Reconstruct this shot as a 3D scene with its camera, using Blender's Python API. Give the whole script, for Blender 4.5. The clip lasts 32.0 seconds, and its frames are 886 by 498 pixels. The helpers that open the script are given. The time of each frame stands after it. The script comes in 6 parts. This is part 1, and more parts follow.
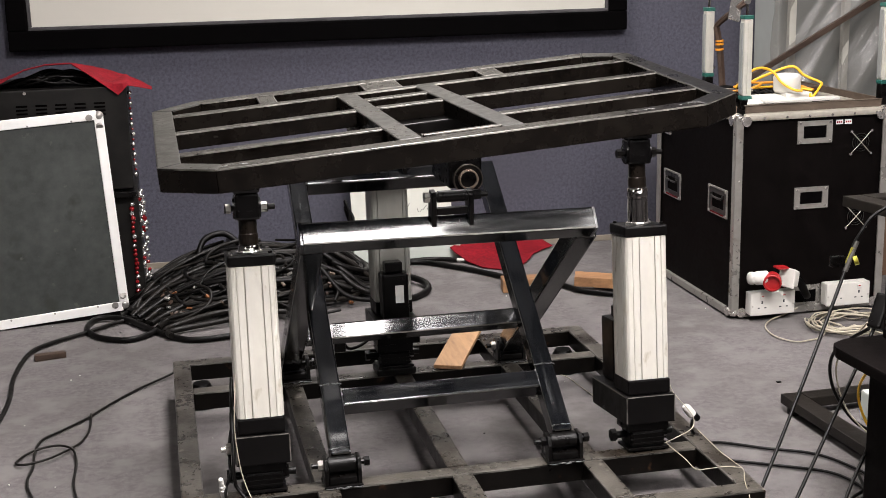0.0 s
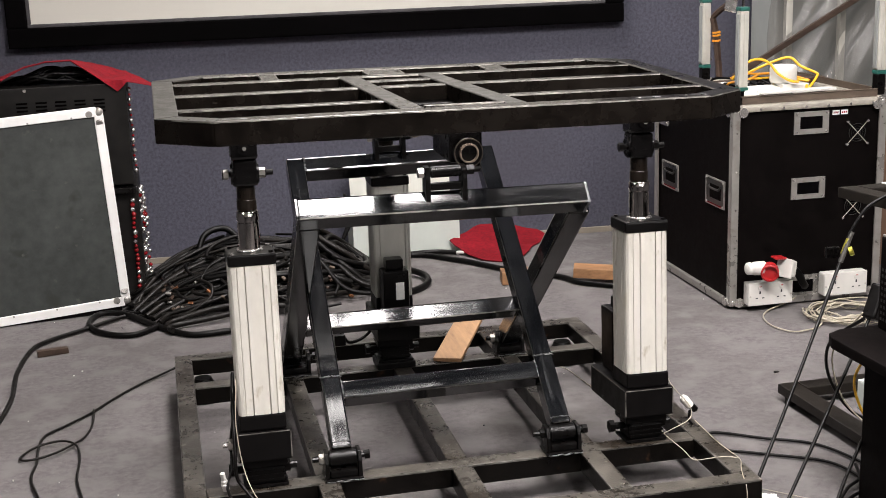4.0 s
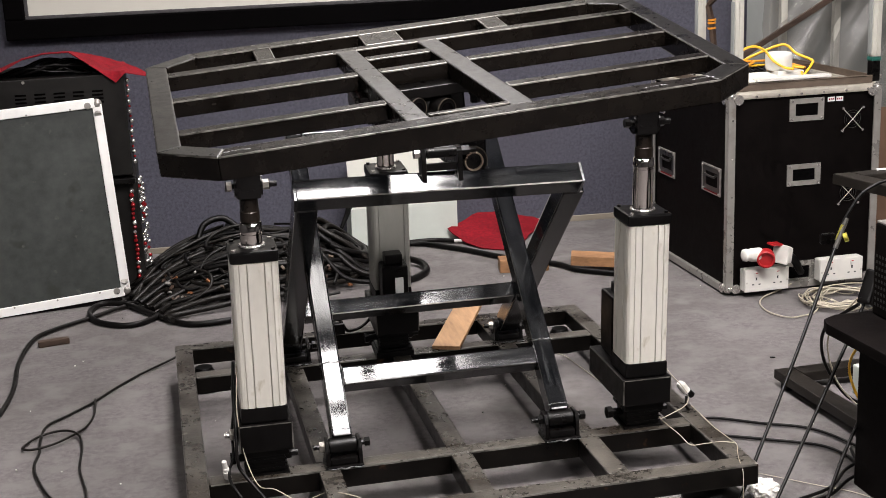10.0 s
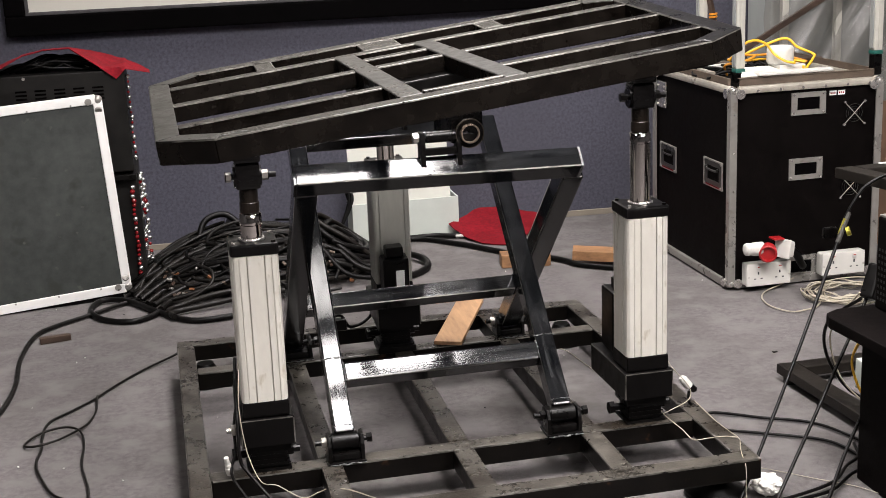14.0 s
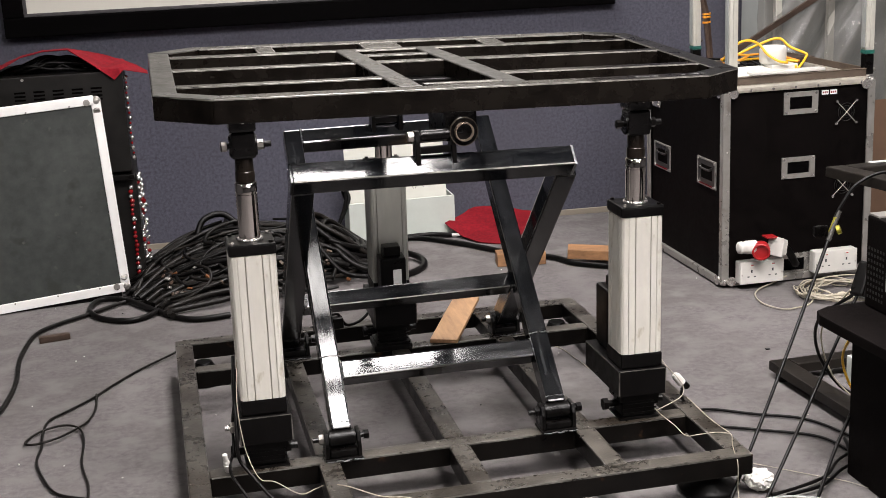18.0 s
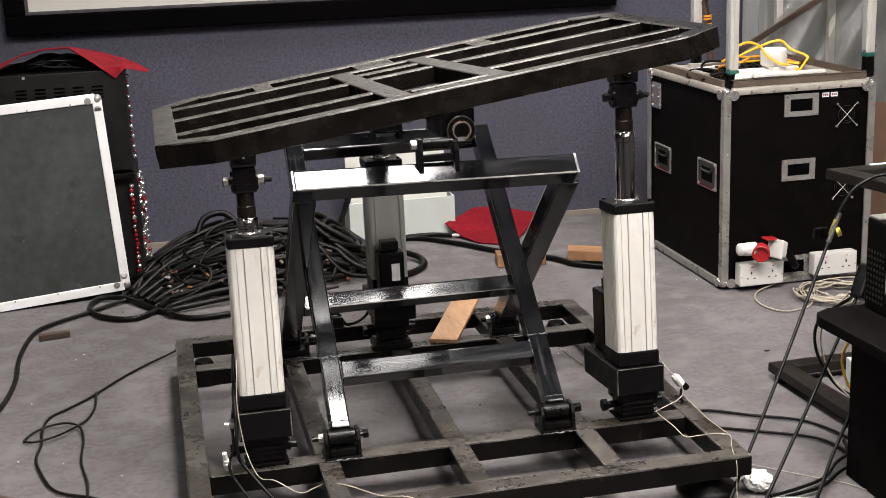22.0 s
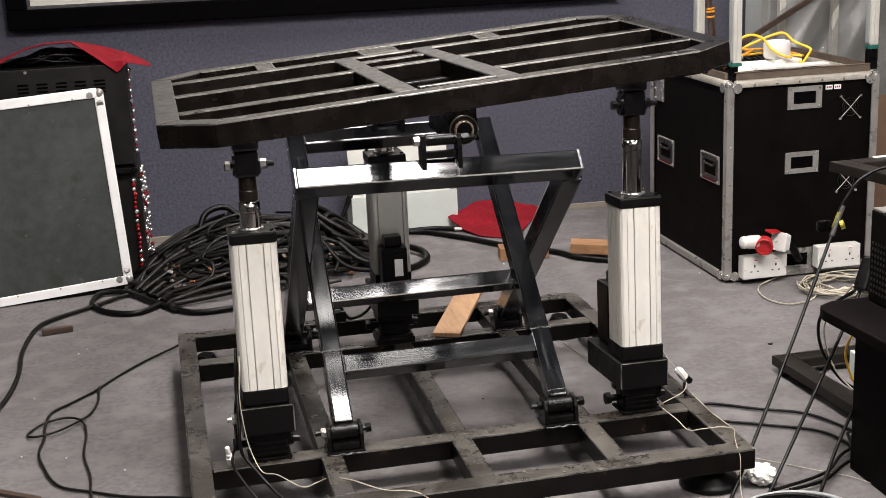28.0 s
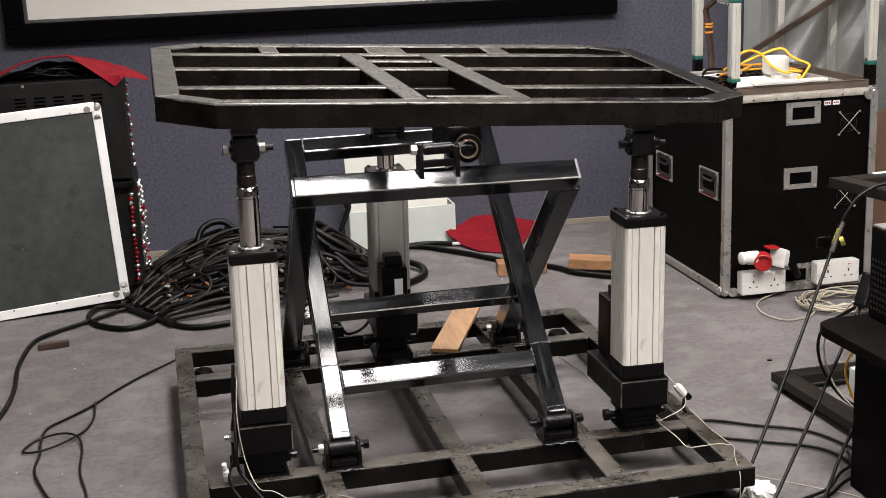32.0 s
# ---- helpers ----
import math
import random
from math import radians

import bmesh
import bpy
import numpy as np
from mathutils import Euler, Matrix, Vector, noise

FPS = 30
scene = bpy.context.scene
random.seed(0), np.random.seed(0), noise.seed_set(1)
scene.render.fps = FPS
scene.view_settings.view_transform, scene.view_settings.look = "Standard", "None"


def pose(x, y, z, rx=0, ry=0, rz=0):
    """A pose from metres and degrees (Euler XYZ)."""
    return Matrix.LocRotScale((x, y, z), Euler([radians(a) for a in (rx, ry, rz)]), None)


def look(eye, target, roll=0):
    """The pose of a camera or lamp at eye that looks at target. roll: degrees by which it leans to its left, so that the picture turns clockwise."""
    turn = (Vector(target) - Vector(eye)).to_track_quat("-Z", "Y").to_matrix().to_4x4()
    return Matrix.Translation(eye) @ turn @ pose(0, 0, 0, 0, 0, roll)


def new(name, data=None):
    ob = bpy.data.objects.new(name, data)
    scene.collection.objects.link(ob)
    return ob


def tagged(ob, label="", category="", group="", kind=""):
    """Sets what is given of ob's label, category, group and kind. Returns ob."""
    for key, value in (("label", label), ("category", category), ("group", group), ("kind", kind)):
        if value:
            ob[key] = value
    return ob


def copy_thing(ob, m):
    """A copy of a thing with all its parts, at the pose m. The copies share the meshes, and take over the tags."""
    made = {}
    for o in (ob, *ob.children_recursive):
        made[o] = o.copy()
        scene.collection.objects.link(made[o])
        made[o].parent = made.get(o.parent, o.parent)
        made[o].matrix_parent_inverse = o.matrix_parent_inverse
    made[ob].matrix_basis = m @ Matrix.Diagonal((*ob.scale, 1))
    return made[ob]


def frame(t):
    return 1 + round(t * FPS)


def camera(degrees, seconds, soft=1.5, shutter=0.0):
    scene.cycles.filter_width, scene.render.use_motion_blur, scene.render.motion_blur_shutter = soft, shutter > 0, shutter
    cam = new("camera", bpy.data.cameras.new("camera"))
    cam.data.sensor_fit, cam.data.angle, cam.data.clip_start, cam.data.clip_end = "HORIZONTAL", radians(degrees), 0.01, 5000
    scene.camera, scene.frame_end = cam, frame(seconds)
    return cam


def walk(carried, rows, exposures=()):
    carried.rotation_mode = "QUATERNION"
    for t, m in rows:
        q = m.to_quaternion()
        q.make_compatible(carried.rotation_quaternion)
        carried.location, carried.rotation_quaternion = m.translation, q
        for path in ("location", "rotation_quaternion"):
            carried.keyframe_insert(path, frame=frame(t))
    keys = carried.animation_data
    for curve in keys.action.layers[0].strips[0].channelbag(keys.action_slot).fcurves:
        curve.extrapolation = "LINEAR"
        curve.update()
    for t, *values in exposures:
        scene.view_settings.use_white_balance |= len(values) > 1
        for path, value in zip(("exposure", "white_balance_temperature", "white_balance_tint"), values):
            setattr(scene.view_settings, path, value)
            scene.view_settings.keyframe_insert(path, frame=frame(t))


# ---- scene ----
import functools

# ---- camera ----
cam = camera(37.82, 32.0, soft=0.55, shutter=0.5)
PATH = [
    (0, (0.0156, -2.1984, 1.1792), (0.4272, -0.2974, 0.7135), -1.43),
    (0.5, (0.0172, -2.2010, 1.1842), (0.4283, -0.3007, 0.7153), -1.47),
    (1, (0.0193, -2.2030, 1.1869), (0.4295, -0.3030, 0.7161), -1.53),
    (1.5, (0.0201, -2.2057, 1.1871), (0.4300, -0.3056, 0.7164), -1.60),
    (2, (0.0192, -2.2099, 1.1864), (0.4293, -0.3094, 0.7171), -1.67),
    (2.5, (0.0180, -2.2129, 1.1866), (0.4284, -0.3124, 0.7179), -1.72),
    (3, (0.0174, -2.2141, 1.1886), (0.4277, -0.3141, 0.7179), -1.76),
    (3.5, (0.0192, -2.2162, 1.1925), (0.4280, -0.3171, 0.7169), -1.82),
    (5.5, (0.0195, -2.2304, 1.1905), (0.4272, -0.3345, 0.7014), -2.23),
    (6, (0.0187, -2.2342, 1.1941), (0.4260, -0.3389, 0.7025), -2.22),
    (6.5, (0.0185, -2.2364, 1.1937), (0.4256, -0.3410, 0.7021), -2.21),
    (7, (0.0199, -2.2382, 1.1946), (0.4262, -0.3428, 0.7025), -2.22),
    (7.5, (0.0210, -2.2396, 1.1969), (0.4268, -0.3444, 0.7034), -2.24),
    (8, (0.0199, -2.2392, 1.1972), (0.4265, -0.3443, 0.7032), -2.23),
    (8.5, (0.0175, -2.2384, 1.1965), (0.4257, -0.3438, 0.7026), -2.17),
    (9, (0.0151, -2.2391, 1.1959), (0.4247, -0.3448, 0.7022), -2.14),
    (9.5, (0.0142, -2.2404, 1.1968), (0.4241, -0.3465, 0.7018), -2.19),
    (10, (0.0151, -2.2397, 1.1993), (0.4243, -0.3464, 0.7012), -2.28),
    (10.5, (0.0157, -2.2377, 1.2012), (0.4242, -0.3451, 0.7002), -2.36),
    (11, (0.0148, -2.2364, 1.2017), (0.4233, -0.3442, 0.6989), -2.39),
    (11.5, (0.0135, -2.2359, 1.2015), (0.4221, -0.3440, 0.6977), -2.41),
    (12, (0.0144, -2.2360, 1.2006), (0.4219, -0.3440, 0.6964), -2.46),
    (12.5, (0.0167, -2.2372, 1.1983), (0.4226, -0.3446, 0.6949), -2.54),
    (13, (0.0170, -2.2374, 1.1959), (0.4228, -0.3446, 0.6932), -2.57),
    (13.5, (0.0157, -2.2360, 1.1960), (0.4222, -0.3436, 0.6925), -2.54),
    (14, (0.0150, -2.2347, 1.1980), (0.4218, -0.3427, 0.6930), -2.48),
    (14.5, (0.0148, -2.2332, 1.1991), (0.4220, -0.3415, 0.6935), -2.46),
    (16.5, (0.0121, -2.2516, 1.2089), (0.4215, -0.3614, 0.6996), -2.52),
    (17, (0.0121, -2.2558, 1.2067), (0.4223, -0.3654, 0.6987), -2.54),
    (17.5, (0.0121, -2.2613, 1.2066), (0.4226, -0.3709, 0.6990), -2.55),
    (18, (0.0121, -2.2677, 1.2077), (0.4227, -0.3772, 0.7003), -2.58),
    (18.5, (0.0110, -2.2737, 1.2077), (0.4221, -0.3831, 0.7012), -2.58),
    (19, (0.0099, -2.2775, 1.2067), (0.4214, -0.3867, 0.7011), -2.56),
    (19.5, (0.0104, -2.2777, 1.2058), (0.4217, -0.3869, 0.7002), -2.54),
    (20, (0.0105, -2.2761, 1.2051), (0.4219, -0.3854, 0.6990), -2.50),
    (20.5, (0.0102, -2.2746, 1.2048), (0.4217, -0.3841, 0.6981), -2.46),
    (21, (0.0098, -2.2729, 1.2045), (0.4214, -0.3824, 0.6977), -2.41),
    (21.5, (0.0092, -2.2709, 1.2050), (0.4210, -0.3804, 0.6985), -2.35),
    (22, (0.0089, -2.2704, 1.2061), (0.4207, -0.3797, 0.7001), -2.26),
    (22.5, (0.0078, -2.2703, 1.2060), (0.4203, -0.3795, 0.7013), -2.16),
    (23, (0.0063, -2.2701, 1.2065), (0.4196, -0.3792, 0.7027), -2.07),
    (23.5, (0.0060, -2.2713, 1.2092), (0.4193, -0.3805, 0.7053), -2.03),
    (24, (0.0065, -2.2734, 1.2116), (0.4193, -0.3826, 0.7072), -2.04),
    (24.5, (0.0065, -2.2743, 1.2125), (0.4188, -0.3837, 0.7071), -2.08),
    (25, (0.0059, -2.2735, 1.2127), (0.4179, -0.3834, 0.7051), -2.15),
    (25.5, (0.0059, -2.2714, 1.2118), (0.4171, -0.3818, 0.7017), -2.24),
    (27.5, (0.0088, -2.2698, 1.2054), (0.4162, -0.3808, 0.6901), -2.42),
    (28, (0.0108, -2.2656, 1.2051), (0.4172, -0.3764, 0.6897), -2.42),
    (28.5, (0.0120, -2.2619, 1.2047), (0.4180, -0.3724, 0.6899), -2.38),
    (29, (0.0111, -2.2587, 1.2052), (0.4181, -0.3693, 0.6909), -2.30),
    (29.5, (0.0102, -2.2565, 1.2053), (0.4183, -0.3669, 0.6924), -2.24),
    (30, (0.0104, -2.2560, 1.2033), (0.4190, -0.3655, 0.6943), -2.21),
    (30.5, (0.0101, -2.2562, 1.2018), (0.4196, -0.3647, 0.6972), -2.19),
    (31, (0.0089, -2.2560, 1.2023), (0.4199, -0.3639, 0.7014), -2.19),
    (31.5, (0.0082, -2.2552, 1.2042), (0.4207, -0.3626, 0.7063), -2.22),
    (32, (0.0098, -2.2531, 1.2055), (0.4230, -0.3598, 0.7109), -2.26),
]
walk(cam, [(t, look(eye, target, roll)) for t, eye, target, roll in PATH], [(0, -0.02), (7.5, 0.02), (9.5, -0.05), (27.5, -0.04), (29.5, 0.02), (32, -0.08)])

# ---- light ----
world = bpy.data.worlds.new("room_air")
scene.world = world
world.use_nodes = True
world.node_tree.nodes["Background"].inputs["Color"].default_value = (0.6, 0.65, 0.75, 1)
world.node_tree.nodes["Background"].inputs["Strength"].default_value = 0.012
scene.view_settings.exposure = 0.0
LAMP_POWER = 61.8
# place, share of the power and turn in degrees of each ceiling panel
LAMP_PLACES = [(0.85, -0.86, 2.75, 7), (-1.7, -0.85, 0.33, 0), (2.3, -0.85, 1.0, 0), (0.85, -2.9, 0.42, 0), (2.3, -2.9, 0.9, 0), (0.85, 1.9, 1.05, 0)]


# ---- materials ----
def mat(name, base, rough=0.5, metal=0.0, noise_scale=20.0, amount=0.25, bump=0.0, bump_scale=150.0,
        rough_var=0.1, tint=None, stretch=(1, 1, 1), spec=0.5, rand=0.0, spots=None, flecks=None):
    """A surface with colour varied at two scales, uneven gloss and fine relief."""
    m = bpy.data.materials.new(name)
    m.use_nodes = True
    nt = m.node_tree
    N, L = nt.nodes, nt.links
    b = N["Principled BSDF"]
    b.inputs["Metallic"].default_value = metal
    b.inputs["Specular IOR Level"].default_value = spec
    co = N.new("ShaderNodeTexCoord")
    mp = N.new("ShaderNodeMapping")
    mp.inputs["Scale"].default_value = stretch
    L.new(co.outputs["Object"], mp.inputs["Vector"])

    def nz(scale, detail=6.0, rough_n=0.6):
        n = N.new("ShaderNodeTexNoise")
        n.inputs["Scale"].default_value = scale
        n.inputs["Detail"].default_value = detail
        n.inputs["Roughness"].default_value = rough_n
        L.new(mp.outputs["Vector"], n.inputs["Vector"])
        return n
    big, fine = nz(noise_scale * 0.15, 4), nz(noise_scale, 8)
    add = N.new("ShaderNodeMath")
    add.operation = "ADD"
    L.new(big.outputs["Fac"], add.inputs[0])
    L.new(fine.outputs["Fac"], add.inputs[1])
    mr = N.new("ShaderNodeMapRange")
    mr.inputs["From Min"].default_value, mr.inputs["From Max"].default_value = 0.7, 1.3
    L.new(add.outputs[0], mr.inputs["Value"])
    mix = N.new("ShaderNodeMix")
    mix.data_type = "RGBA"
    lo = [max(0, c * (1 - amount)) for c in base]
    hi = tint if tint else [min(1, c * (1 + amount)) for c in base]
    mix.inputs["A"].default_value = (*lo, 1)
    mix.inputs["B"].default_value = (*hi, 1)
    L.new(mr.outputs["Result"], mix.inputs["Factor"])
    col = mix.outputs["Result"]
    for mark in (spots, flecks):
        if not mark:
            continue
        sp = nz(mark[0], 3, 0.5)
        rg = N.new("ShaderNodeMapRange")
        rg.inputs["From Min"].default_value, rg.inputs["From Max"].default_value = mark[1], mark[1] + (mark[3] if len(mark) > 3 else 0.08)
        L.new(sp.outputs["Fac"], rg.inputs["Value"])
        m2 = N.new("ShaderNodeMix")
        m2.data_type = "RGBA"
        L.new(rg.outputs["Result"], m2.inputs["Factor"])
        L.new(col, m2.inputs["A"])
        m2.inputs["B"].default_value = (*mark[2], 1)
        col = m2.outputs["Result"]
    if rand:
        oi = N.new("ShaderNodeObjectInfo")
        hs = N.new("ShaderNodeHueSaturation")
        r2 = N.new("ShaderNodeMapRange")
        r2.inputs["To Min"].default_value, r2.inputs["To Max"].default_value = 1 - rand, 1 + rand
        L.new(oi.outputs["Random"], r2.inputs["Value"])
        L.new(r2.outputs["Result"], hs.inputs["Value"])
        L.new(col, hs.inputs["Color"])
        col = hs.outputs["Color"]
    L.new(col, b.inputs["Base Color"])
    rr = N.new("ShaderNodeMapRange")
    rr.inputs["To Min"].default_value, rr.inputs["To Max"].default_value = max(0.02, rough - rough_var), min(1, rough + rough_var)
    L.new(mr.outputs["Result"], rr.inputs["Value"])
    L.new(rr.outputs["Result"], b.inputs["Roughness"])
    if bump:
        bn = nz(bump_scale, 4)
        bp = N.new("ShaderNodeBump")
        bp.inputs["Strength"].default_value = bump
        bp.inputs["Distance"].default_value = 0.002
        L.new(bn.outputs["Fac"], bp.inputs["Height"])
        L.new(bp.outputs["Normal"], b.inputs["Normal"])
    return m


def glow(name, colour, strength):
    m = bpy.data.materials.new(name)
    m.use_nodes = True
    b = m.node_tree.nodes["Principled BSDF"]
    b.inputs["Base Color"].default_value = (*colour, 1)
    b.inputs["Emission Color"].default_value = (*colour, 1)
    b.inputs["Emission Strength"].default_value = strength
    return m


M_FLOOR = mat("grey_carpet", (0.122, 0.112, 0.112), 0.95, noise_scale=400, amount=0.36, bump=0.3, bump_scale=600, spec=0.12, spots=(2.3, 0.45, (0.09, 0.083, 0.079), 0.3), flecks=(11, 0.46, (0.148, 0.138, 0.136), 0.22))
M_WALL = mat("blue_grey_fabric", (0.071, 0.0705, 0.0905), 0.95, noise_scale=620, amount=0.42, bump=0.4, bump_scale=500, spec=0.1, spots=(1.6, 0.5, (0.062, 0.06, 0.073), 0.3))
M_PLAIN = mat("dark_grey_fabric", (0.05, 0.048, 0.05), 0.9, noise_scale=40, amount=0.3, bump=0.3, spec=0.2)
M_CEIL = mat("grey_ceiling_tile", (0.5, 0.5, 0.49), 0.9, noise_scale=12, amount=0.06, bump=0.2)
M_SKIRT = mat("cream_trim", (0.22, 0.19, 0.15), 0.6, noise_scale=14, amount=0.15)
M_SCREEN = mat("screen_white", (0.435, 0.42, 0.375), 0.7, noise_scale=5, amount=0.03)
M_VELVET = mat("black_velvet", (0.0014, 0.0012, 0.0013), 0.95, noise_scale=60, amount=0.4, bump=0.2, spec=0.02)
# upward faces only: reflected sheen put into a paler, glossier steel
M_SHEEN = mat("steel_top_sheen", (0.0035, 0.0032, 0.0027), 0.33, 0.0, noise_scale=46, amount=0.35, rough_var=0.1, bump=0.12, bump_scale=260, tint=(0.0095, 0.0088, 0.0074), spots=(9, 0.5, (0.003, 0.0026, 0.002), 0.2), spec=0.36)
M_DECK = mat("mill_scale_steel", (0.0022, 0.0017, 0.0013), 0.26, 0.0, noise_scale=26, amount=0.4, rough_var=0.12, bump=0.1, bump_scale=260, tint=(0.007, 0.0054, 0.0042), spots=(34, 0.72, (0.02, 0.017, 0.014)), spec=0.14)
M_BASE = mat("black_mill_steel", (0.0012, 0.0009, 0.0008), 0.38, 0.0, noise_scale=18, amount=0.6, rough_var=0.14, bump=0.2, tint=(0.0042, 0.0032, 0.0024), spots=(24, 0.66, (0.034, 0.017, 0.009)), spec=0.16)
# worn, mottled rail tops; light from above is put into the paler colour
M_WORNLIT = mat("worn_steel_lit_top", (0.017, 0.0145, 0.0115), 0.34, 0.0, noise_scale=60, amount=0.6, rough_var=0.18, bump=0.35, tint=(0.088, 0.079, 0.066), spots=(6.5, 0.47, (0.016, 0.0125, 0.009), 0.12), flecks=(48, 0.66, (0.15, 0.14, 0.12)))
GLOSSY = dict(rough=0.13, noise_scale=90, amount=0.5, rough_var=0.08, bump=0.028, bump_scale=330, spec=0.72, spots=(60, 0.64, (0.02, 0.021, 0.022), 0.12))
M_GLOSS = mat("black_gloss_paint", (0.004, 0.0045, 0.0055), stretch=(0.07, 1, 1), **GLOSSY)
M_GLOSSARM = mat("black_gloss_paint_on_arms", (0.004, 0.0045, 0.0055), stretch=(1, 0.09, 1), **(GLOSSY | {"spec": 0.55}))
# rubbed bare steel, brightened to paint in the highlight along rounded edges
M_BARE = mat("rubbed_edge_highlight", (0.012, 0.011, 0.0095), 0.34, 0.6, noise_scale=34, amount=0.7, tint=(0.2, 0.19, 0.17))
M_WELD = mat("weld_bead", (0.16, 0.16, 0.16), 0.38, 0.9, noise_scale=120, amount=0.5, bump=0.8, bump_scale=300)
M_ALU = mat("dull_aluminium", (0.6, 0.58, 0.52), 0.46, 0.3, noise_scale=60, amount=0.07, rough_var=0.1, bump=0.12, bump_scale=90, stretch=(1, 1, 0.45), spots=(52, 0.63, (0.36, 0.32, 0.24), 0.16), flecks=(15, 0.63, (0.42, 0.385, 0.3), 0.1))
M_ALUPLAIN = mat("dusty_plain_aluminium", (0.42, 0.42, 0.38), 0.42, 0.45, noise_scale=40, amount=0.12, bump=0.1, stretch=(1, 1, 0.3), spots=(30, 0.64, (0.26, 0.25, 0.2), 0.2))
M_FORK = mat("glossy_black_steel", (0.0016, 0.0014, 0.0014), 0.22, 0.0, noise_scale=50, amount=0.4, rough_var=0.08, bump=0.2, bump_scale=120, spec=0.28)
M_CHROME = mat("chromed_rod", (0.58, 0.55, 0.52), 0.09, 1.0, noise_scale=30, amount=0.1, rough_var=0.04, stretch=(1, 1, 0.1))
M_NECK = mat("oiled_brown_steel", (0.012, 0.0085, 0.006), 0.3, 0.4, noise_scale=40, amount=0.4, rough_var=0.1, spec=0.4)
M_ZINC = mat("zinc_bolt", (0.42, 0.4, 0.37), 0.34, 0.9, noise_scale=40, amount=0.15)
M_IRON = mat("black_casting", (0.0018, 0.0015, 0.0014), 0.33, 0.0, noise_scale=40, amount=0.5, rough_var=0.15, bump=0.25, spec=0.18)
M_MOTOR = mat("black_motor_paint", (0.0017, 0.0014, 0.0014), 0.38, noise_scale=40, amount=0.4, rough_var=0.12, spec=0.16)
M_RUBBER = mat("black_rubber", (0.002, 0.0017, 0.0016), 0.42, noise_scale=60, amount=0.5, rough_var=0.14, spec=0.17, rand=0.6)
M_DUSTY = mat("dusty_black_rubber", (0.0028, 0.0023, 0.0019), 0.44, noise_scale=50, amount=0.6, rough_var=0.14, spec=0.24, rand=0.7, tint=(0.0085, 0.0069, 0.0054))
M_DKRED = mat("dark_red_glass", (0.16, 0.006, 0.008), 0.15, noise_scale=60, amount=0.3, spec=0.6)
M_BEAD = mat("silver_bead", (0.75, 0.74, 0.72), 0.14, 0.9, noise_scale=60, amount=0.15)
M_LAM = mat("black_laminate", (0.0024, 0.0017, 0.0016), 0.6, noise_scale=60, amount=0.5, bump=0.2, bump_scale=300, spec=0.045, spots=(30, 0.74, (0.005, 0.004, 0.0035)))
M_LIDLAM = mat("dusty_grey_laminate", (0.037, 0.0405, 0.038), 0.6, noise_scale=30, amount=0.35, bump=0.12, spec=0.25, spots=(11, 0.6, (0.024, 0.026, 0.0225), 0.1), flecks=(34, 0.68, (0.06, 0.062, 0.056)))
M_EDGE = mat("case_edge_aluminium", (0.76, 0.75, 0.73), 0.38, 0.1, noise_scale=30, amount=0.06, bump=0.08, spots=(22, 0.72, (0.6, 0.59, 0.56)))
M_RIM = mat("worn_case_angle", (0.27, 0.258, 0.238), 0.32, 0.5, noise_scale=30, amount=0.2, bump=0.1, spots=(24, 0.64, (0.22, 0.2, 0.18)))
M_CAPRIM = mat("ridged_rim_aluminium", (0.42, 0.39, 0.335), 0.36, 0.35, noise_scale=34, amount=0.22, bump=0.15, spots=(26, 0.62, (0.3, 0.27, 0.22), 0.14))
M_TONGUE = mat("bare_brown_plywood", (0.065, 0.045, 0.031), 0.6, noise_scale=22, amount=0.35, stretch=(1, 4, 4), tint=(0.12, 0.088, 0.063))
M_BRONZE = mat("worn_bronze_ring", (0.42, 0.33, 0.26), 0.3, 0.8, noise_scale=60, amount=0.3)
M_BRASSY = mat("worn_dark_rim", (0.09, 0.075, 0.06), 0.35, 0.7, noise_scale=60, amount=0.4)
M_STAND = mat("dusty_black_frame", (0.007, 0.0055, 0.0045), 0.5, noise_scale=30, amount=0.5, bump=0.2, tint=(0.014, 0.0112, 0.0085), spec=0.22)
M_RACK = mat("black_rack_paint", (0.0035, 0.0031, 0.0027), 0.5, noise_scale=30, amount=0.5, bump=0.1, tint=(0.0095, 0.0085, 0.0075), spec=0.2)
M_COPPER = mat("copper_contact", (0.26, 0.11, 0.05), 0.35, 0.7, noise_scale=60, amount=0.3)
M_DISH = mat("dark_pressed_steel", (0.05, 0.048, 0.045), 0.34, 0.6, noise_scale=40, amount=0.4, bump=0.15)
M_STEELPL = mat("plated_steel", (0.62, 0.6, 0.57), 0.25, 0.9, noise_scale=40, amount=0.2, bump=0.1)
M_REDCL = mat("red_felt", (0.155, 0.008, 0.013), 0.95, noise_scale=90, amount=0.35, bump=0.6, bump_scale=300, spec=0.08)
M_WOOD = mat("pine_offcut", (0.36, 0.19, 0.09), 0.6, noise_scale=12, amount=0.35, bump=0.2, stretch=(6, 1, 6), tint=(0.5, 0.3, 0.155), spots=(11, 0.7, (0.2, 0.1, 0.045)))
M_WOODD = mat("stained_offcut", (0.2, 0.095, 0.04), 0.65, noise_scale=12, amount=0.4, bump=0.2, stretch=(1, 6, 6), tint=(0.33, 0.17, 0.075))
M_CARD = mat("white_card", (0.6, 0.6, 0.54), 0.7, noise_scale=12, amount=0.06)
M_BOXW = mat("pale_grey_box", (0.47, 0.5, 0.46), 0.65, noise_scale=12, amount=0.08)
M_PLW = mat("white_plastic", (0.55, 0.535, 0.5), 0.35, noise_scale=30, amount=0.06)
